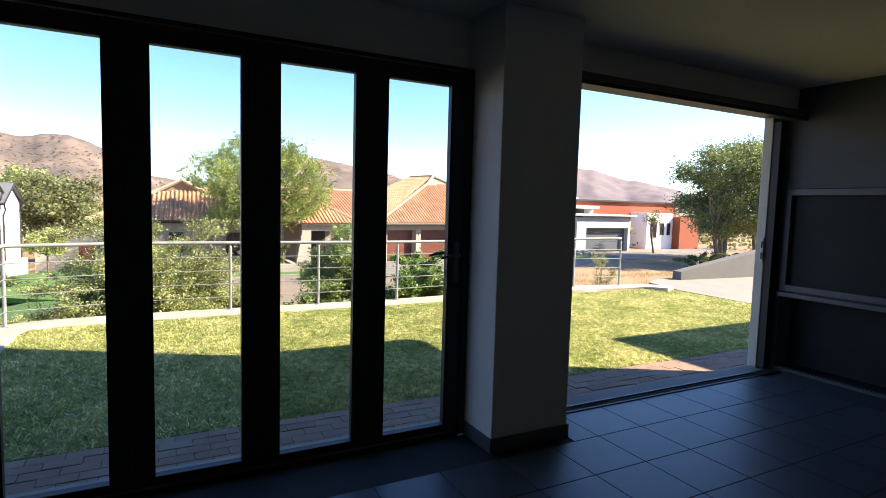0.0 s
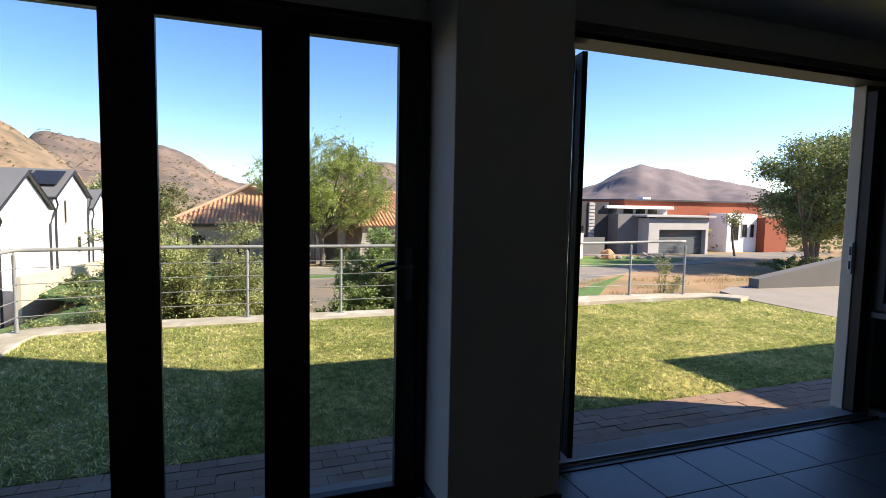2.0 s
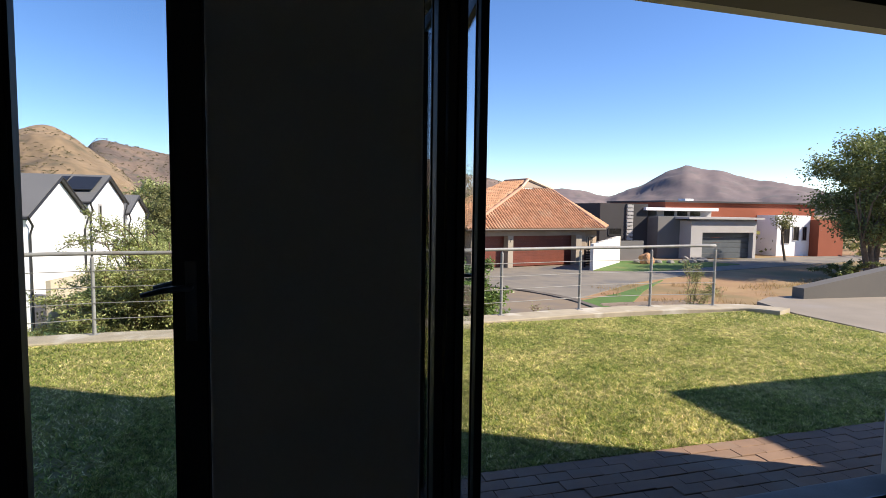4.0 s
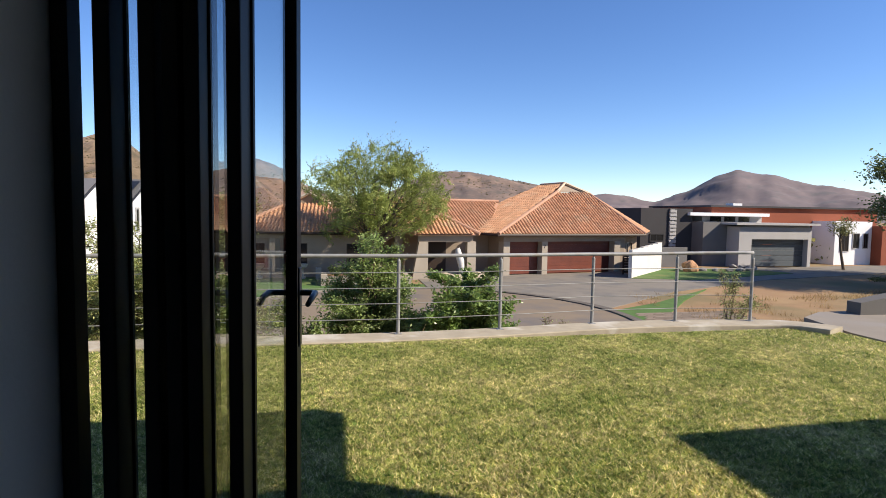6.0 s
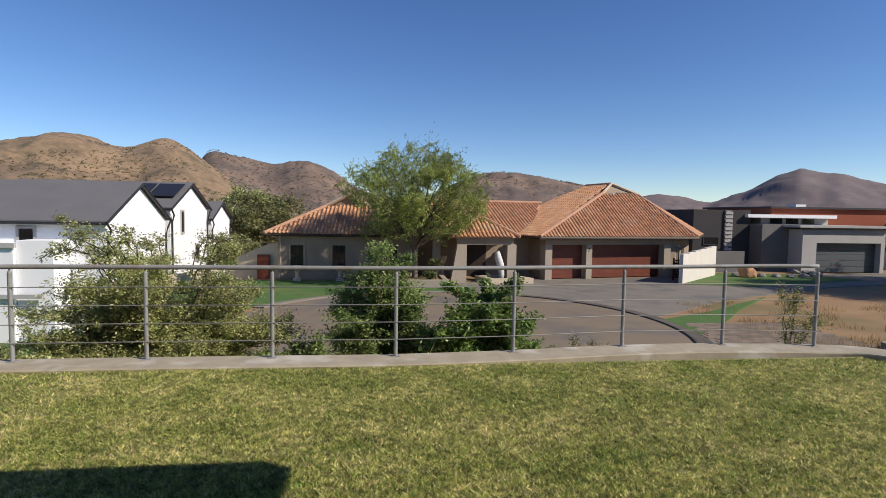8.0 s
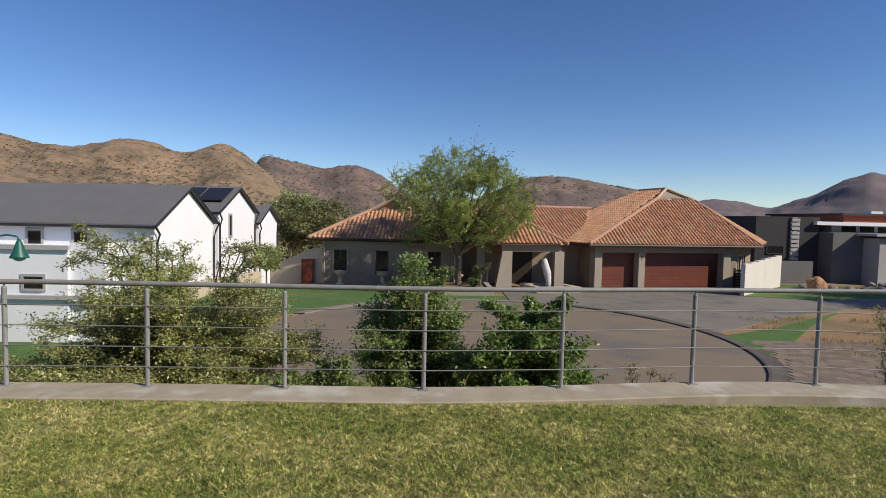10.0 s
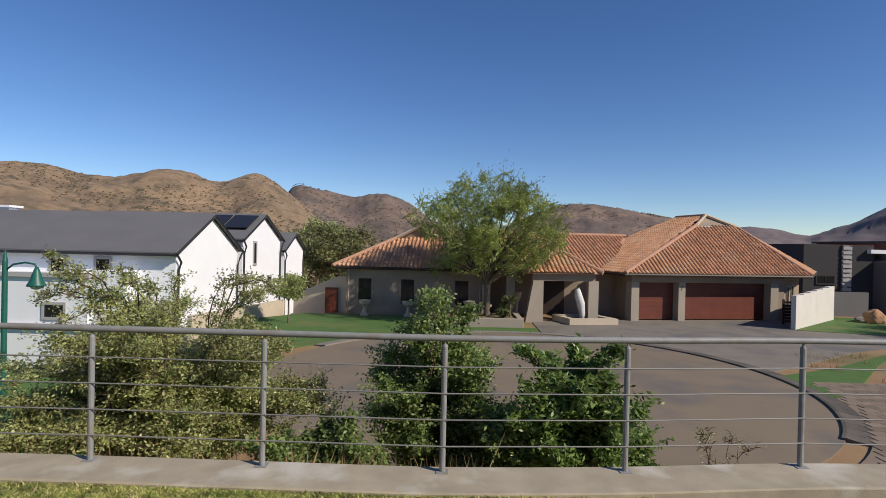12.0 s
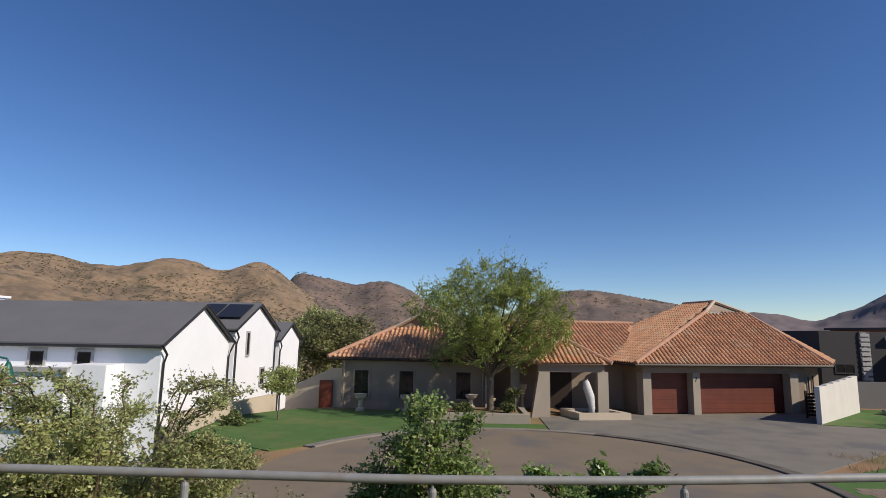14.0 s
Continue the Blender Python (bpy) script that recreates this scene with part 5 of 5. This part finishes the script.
def bush_belt(name, label, n, az0, az1, d0, d1, size, material, seed, leaf=0.35, per=120, base=None):
    rng = np.random.default_rng(seed)
    p, d = scatter(rng, n, az0, az1, d0, d1)
    pts = []
    for (x, y), dist in zip(p, d):
        s = size * (0.5 + rng.random())
        c = rng.normal(size=(per, 3))
        c /= np.maximum(np.linalg.norm(c, axis=1), 0.4)[:, None]
        c *= (0.6 + 0.5 * rng.random(per))[:, None]
        c[:, 2] = np.abs(c[:, 2]) * 0.9
        z = ground_z(x, y) if base is None else base(x, y)
        pts.append(np.array([x, y, z]) + c * np.array([s, s, s * 0.85]) + rng.normal(size=(per, 3)) * s * 0.12)
    ob = cloud(name, np.concatenate(pts), leaf, material, slim=0.7, seed=seed, jitter=0.3)
    return tagged(ob, label, "bushes", kind="stuff")


bush_belt("bushveld", "grey-green bushes beyond the houses", 170, -45, 60, 62, 150, 2.6, "leaf_bush", 81, 0.5, 130)
bush_belt("bushveld", "grey-green bushes beyond the houses", 330, -55, 66, 150, 420, 4.2, "leaf_bush", 82, 1.1, 70)
round_tree("far_tree", "dark green tree behind the houses", (-7.5, 58.0, -3.6), 2.5, 0.2, (0, 0, 4.1), (4.4, 3.5, 2.7), 9000, 0.3, "leaf_bush", 84, clumps=55, flat=0.9)
round_tree("far_tree", "yellow-green tree behind the houses", (-12.5, 70.0, -3.6), 2.5, 0.2, (0, 0, 5.0), (4.5, 4, 3.2), 9000, 0.35, "leaf_olive", 85, clumps=60, flat=0.9)


def ridge(a, tops):
    """Height of a skyline in degrees at a bearing, from rounded tops of (bearing, half width, height)."""
    return sum(h * math.exp(-((a - c) / w) ** 2) for c, w, h in tops)


NEAR_TOPS = ((-40, 3.5, 0.73), (-36.8, 2.6, 0.66), (-33.5, 2.2, 0.27), (-29.2, 2.2, 0.85), (-26, 2.6, 0.92), (-19.9, 2.6, 1.4), (-17.8, 1.6, 0.2), (-15, 2.2, 0.88))
MID_TOPS = ((-16.5, 2.2, 4.48), (-13.3, 2.7, 4.1), (-9.3, 3.2, 2.75), (-5.5, 4.2, 3.72), (2, 6, 1.37), (9.5, 4, 2.84), (13.5, 3.6, 2.63), (17.5, 3.8, 2.38), (22.5, 4.5, 2.5))
FAR_TOPS = ((27, 4, 1.98), (31.5, 3, 1.15), (35.5, 2.2, 1.96), (37.9, 1.6, 2.36), (39.8, 1.6, 2.63), (42.2, 2.4, 2.84), (45.5, 3.4, 1.89), (50, 5, 1.91))


def near_range(a):
    # the western hills, by bearing in degrees
    return max(5.15 * (1 - smooth01((a + 19.6) / 10.0)) + ridge(a, NEAR_TOPS), 0.0)


def mid_range(a):
    return max(ridge(a, MID_TOPS), 0.0)


def far_range(a):
    return max(ridge(a, FAR_TOPS), 0.9)


def hill_range(name, label, fn, dist, depth, a0, a1, material, rough, seed, step=0.35):
    """A range of hills round the place: a strip of slopes that rises to the skyline and falls behind it."""
    az = np.arange(a0, a1, step)
    rows = 51
    vs = []
    for j in range(rows):
        t = j / (rows - 1)
        for a in az:
            d = dist + depth * t
            prof = smooth01(min(t / 0.72, 1.0)) if t <= 0.72 else 1 - 0.3 * (t - 0.72)
            crag = 0.07 * noise.noise(Vector((a * 0.9, seed, 7))) + 0.05 * noise.noise(Vector((a * 2.7, seed, 9))) + 0.035 * noise.noise(Vector((a * 7, seed, 11)))
            top = math.tan(radians(fn(a) + crag)) * (dist + depth * 0.72)
            x, y = 3 + d * math.sin(radians(a)), 4 + d * math.cos(radians(a))
            nz = noise.fractal(Vector((x, y, seed * 10.0)) / (depth * 0.16), 0.75, 2.1, 7) * rough
            gully = abs(noise.noise(Vector((a * 0.55, t * 1.2, seed)))) * -0.02 * top * (1 - t) * 2 * min(1, t * 3)
            z = prof * top + nz * (prof * (1.15 - prof) * 2.2 + 0.035) * min(1, t * 4) + gully + (-5 if j else -14)
            vs.append((x, y, z + 3.5 * prof))
    n = len(az)
    fs = [(j * n + i, j * n + i + 1, (j + 1) * n + i + 1, (j + 1) * n + i) for j in range(rows - 1) for i in range(n - 1)]
    return tagged(pydata(name, vs, fs, material, smooth=True), label, "hills", kind="structure")


hill_range("backdrop_hill", "dry tan hillside with scattered bushes", near_range, 330, 520, -80, 0, "hill_tan", 11, 1, 0.25)
hill_range("backdrop_hill", "brown rocky hill range", mid_range, 900, 700, -30, 50, "hill_mid", 14, 2, 0.25)
hill_range("backdrop_hill", "distant blue-brown hill with haze in its colour", far_range, 1700, 900, 0, 100, "hill_far", 20, 3)


def slope_z(fn, dist, depth):
    def at(x, y):
        a, d = math.degrees(math.atan2(x - 3, y - 4)), math.hypot(x - 3, y - 4)
        t = (d - dist) / depth
        return math.tan(radians(fn(a))) * (dist + depth * 0.72) * smooth01(min(max(t, 0) / 0.72, 1.0)) + 3.5 * smooth01(t / 0.72) - 5
    return at


bush_belt("hill_bushes", "dark bushes scattered over the hillside", 4600, -60, -10, 338, 640, 0.95, "hill_scrub", 91, 0.7, 16, slope_z(near_range, 330, 520))
bush_belt("hill_bushes", "dark bushes scattered over the rocky hill", 3600, -26, 40, 905, 1380, 2.3, "hill_scrub", 92, 1.6, 14, slope_z(mid_range, 900, 700))

# ================= floor tiles and paving bricks =================
TS = 0.372
tile_bm = boxes((0.003, TS - 0.003, 0.003, TS - 0.003, -0.008, 0.0), bevel=0.0015)
first = None
for i in range(-9, 7):
    for j in range(-13, 1):
        x, y = 2.485 + i * TS, 2.41 + j * TS
        if x + TS > XE or (y + TS > PF and x < P1):
            continue
        if first is None:
            first = part("tile", tile_bm, "tile", floor)
            first.location = (x, y, FZ)
            continue
        t = new("tile", first.data)
        t.parent, t.location = floor, (x, y, FZ)
part("tile", boxes((P1 + 0.014, 2.482, 2.413, 2.779, FZ - 0.008, FZ), bevel=0.0015), "tile", floor)
rest = bmesh.new()
for i in range(-16, -9):
    for j in range(-15, 1):
        box(rest, 2.485 + i * TS + 0.003, 2.485 + (i + 1) * TS - 0.003, 2.41 + j * TS + 0.003, 2.41 + (j + 1) * TS - 0.003, FZ - 0.008, FZ)
tagged(part("tile_field", rest, "tile", floor), kind="stuff")

BL, BW = 0.207, 0.106
rng = np.random.default_rng(5)
brick_me = []
for k in range(4):
    bm = boxes((0.002, BL - 0.002, 0.002, BW - 0.002, -0.05, 0.0), bevel=0.004)
    for v in bm.verts:
        v.co += Vector(rng.normal(size=3)) * 0.0007
    ob = part("brick", bm, "brick", paving_bed)
    ob.location = (1.6 + k * BL, 3.065, LZ)
    brick_me.append(ob.data)
far_b = bmesh.new()
for j in range(9):
    for i in range(-24, 50):
        x, y = 1.6 + i * BL + (0.1035 if j % 2 else 0.0), 3.065 + j * 0.1085
        dz = rng.normal() * 0.0015
        if 0 <= i < 32:
            if j == 0 and i < 4:
                continue
            b = new("brick", brick_me[int(rng.integers(4))])
            b.parent = paving_bed
            b.location, b.rotation_euler = (x, y, LZ + dz), (rng.normal() * 0.006, rng.normal() * 0.006, rng.normal() * 0.008)
        else:
            box(far_b, x + 0.002, x + BL - 0.002, y + 0.002, y + BW - 0.002, LZ - 0.05, LZ + dz)
tagged(part("brick_field", far_b, "brick_j", paving_bed), kind="stuff")
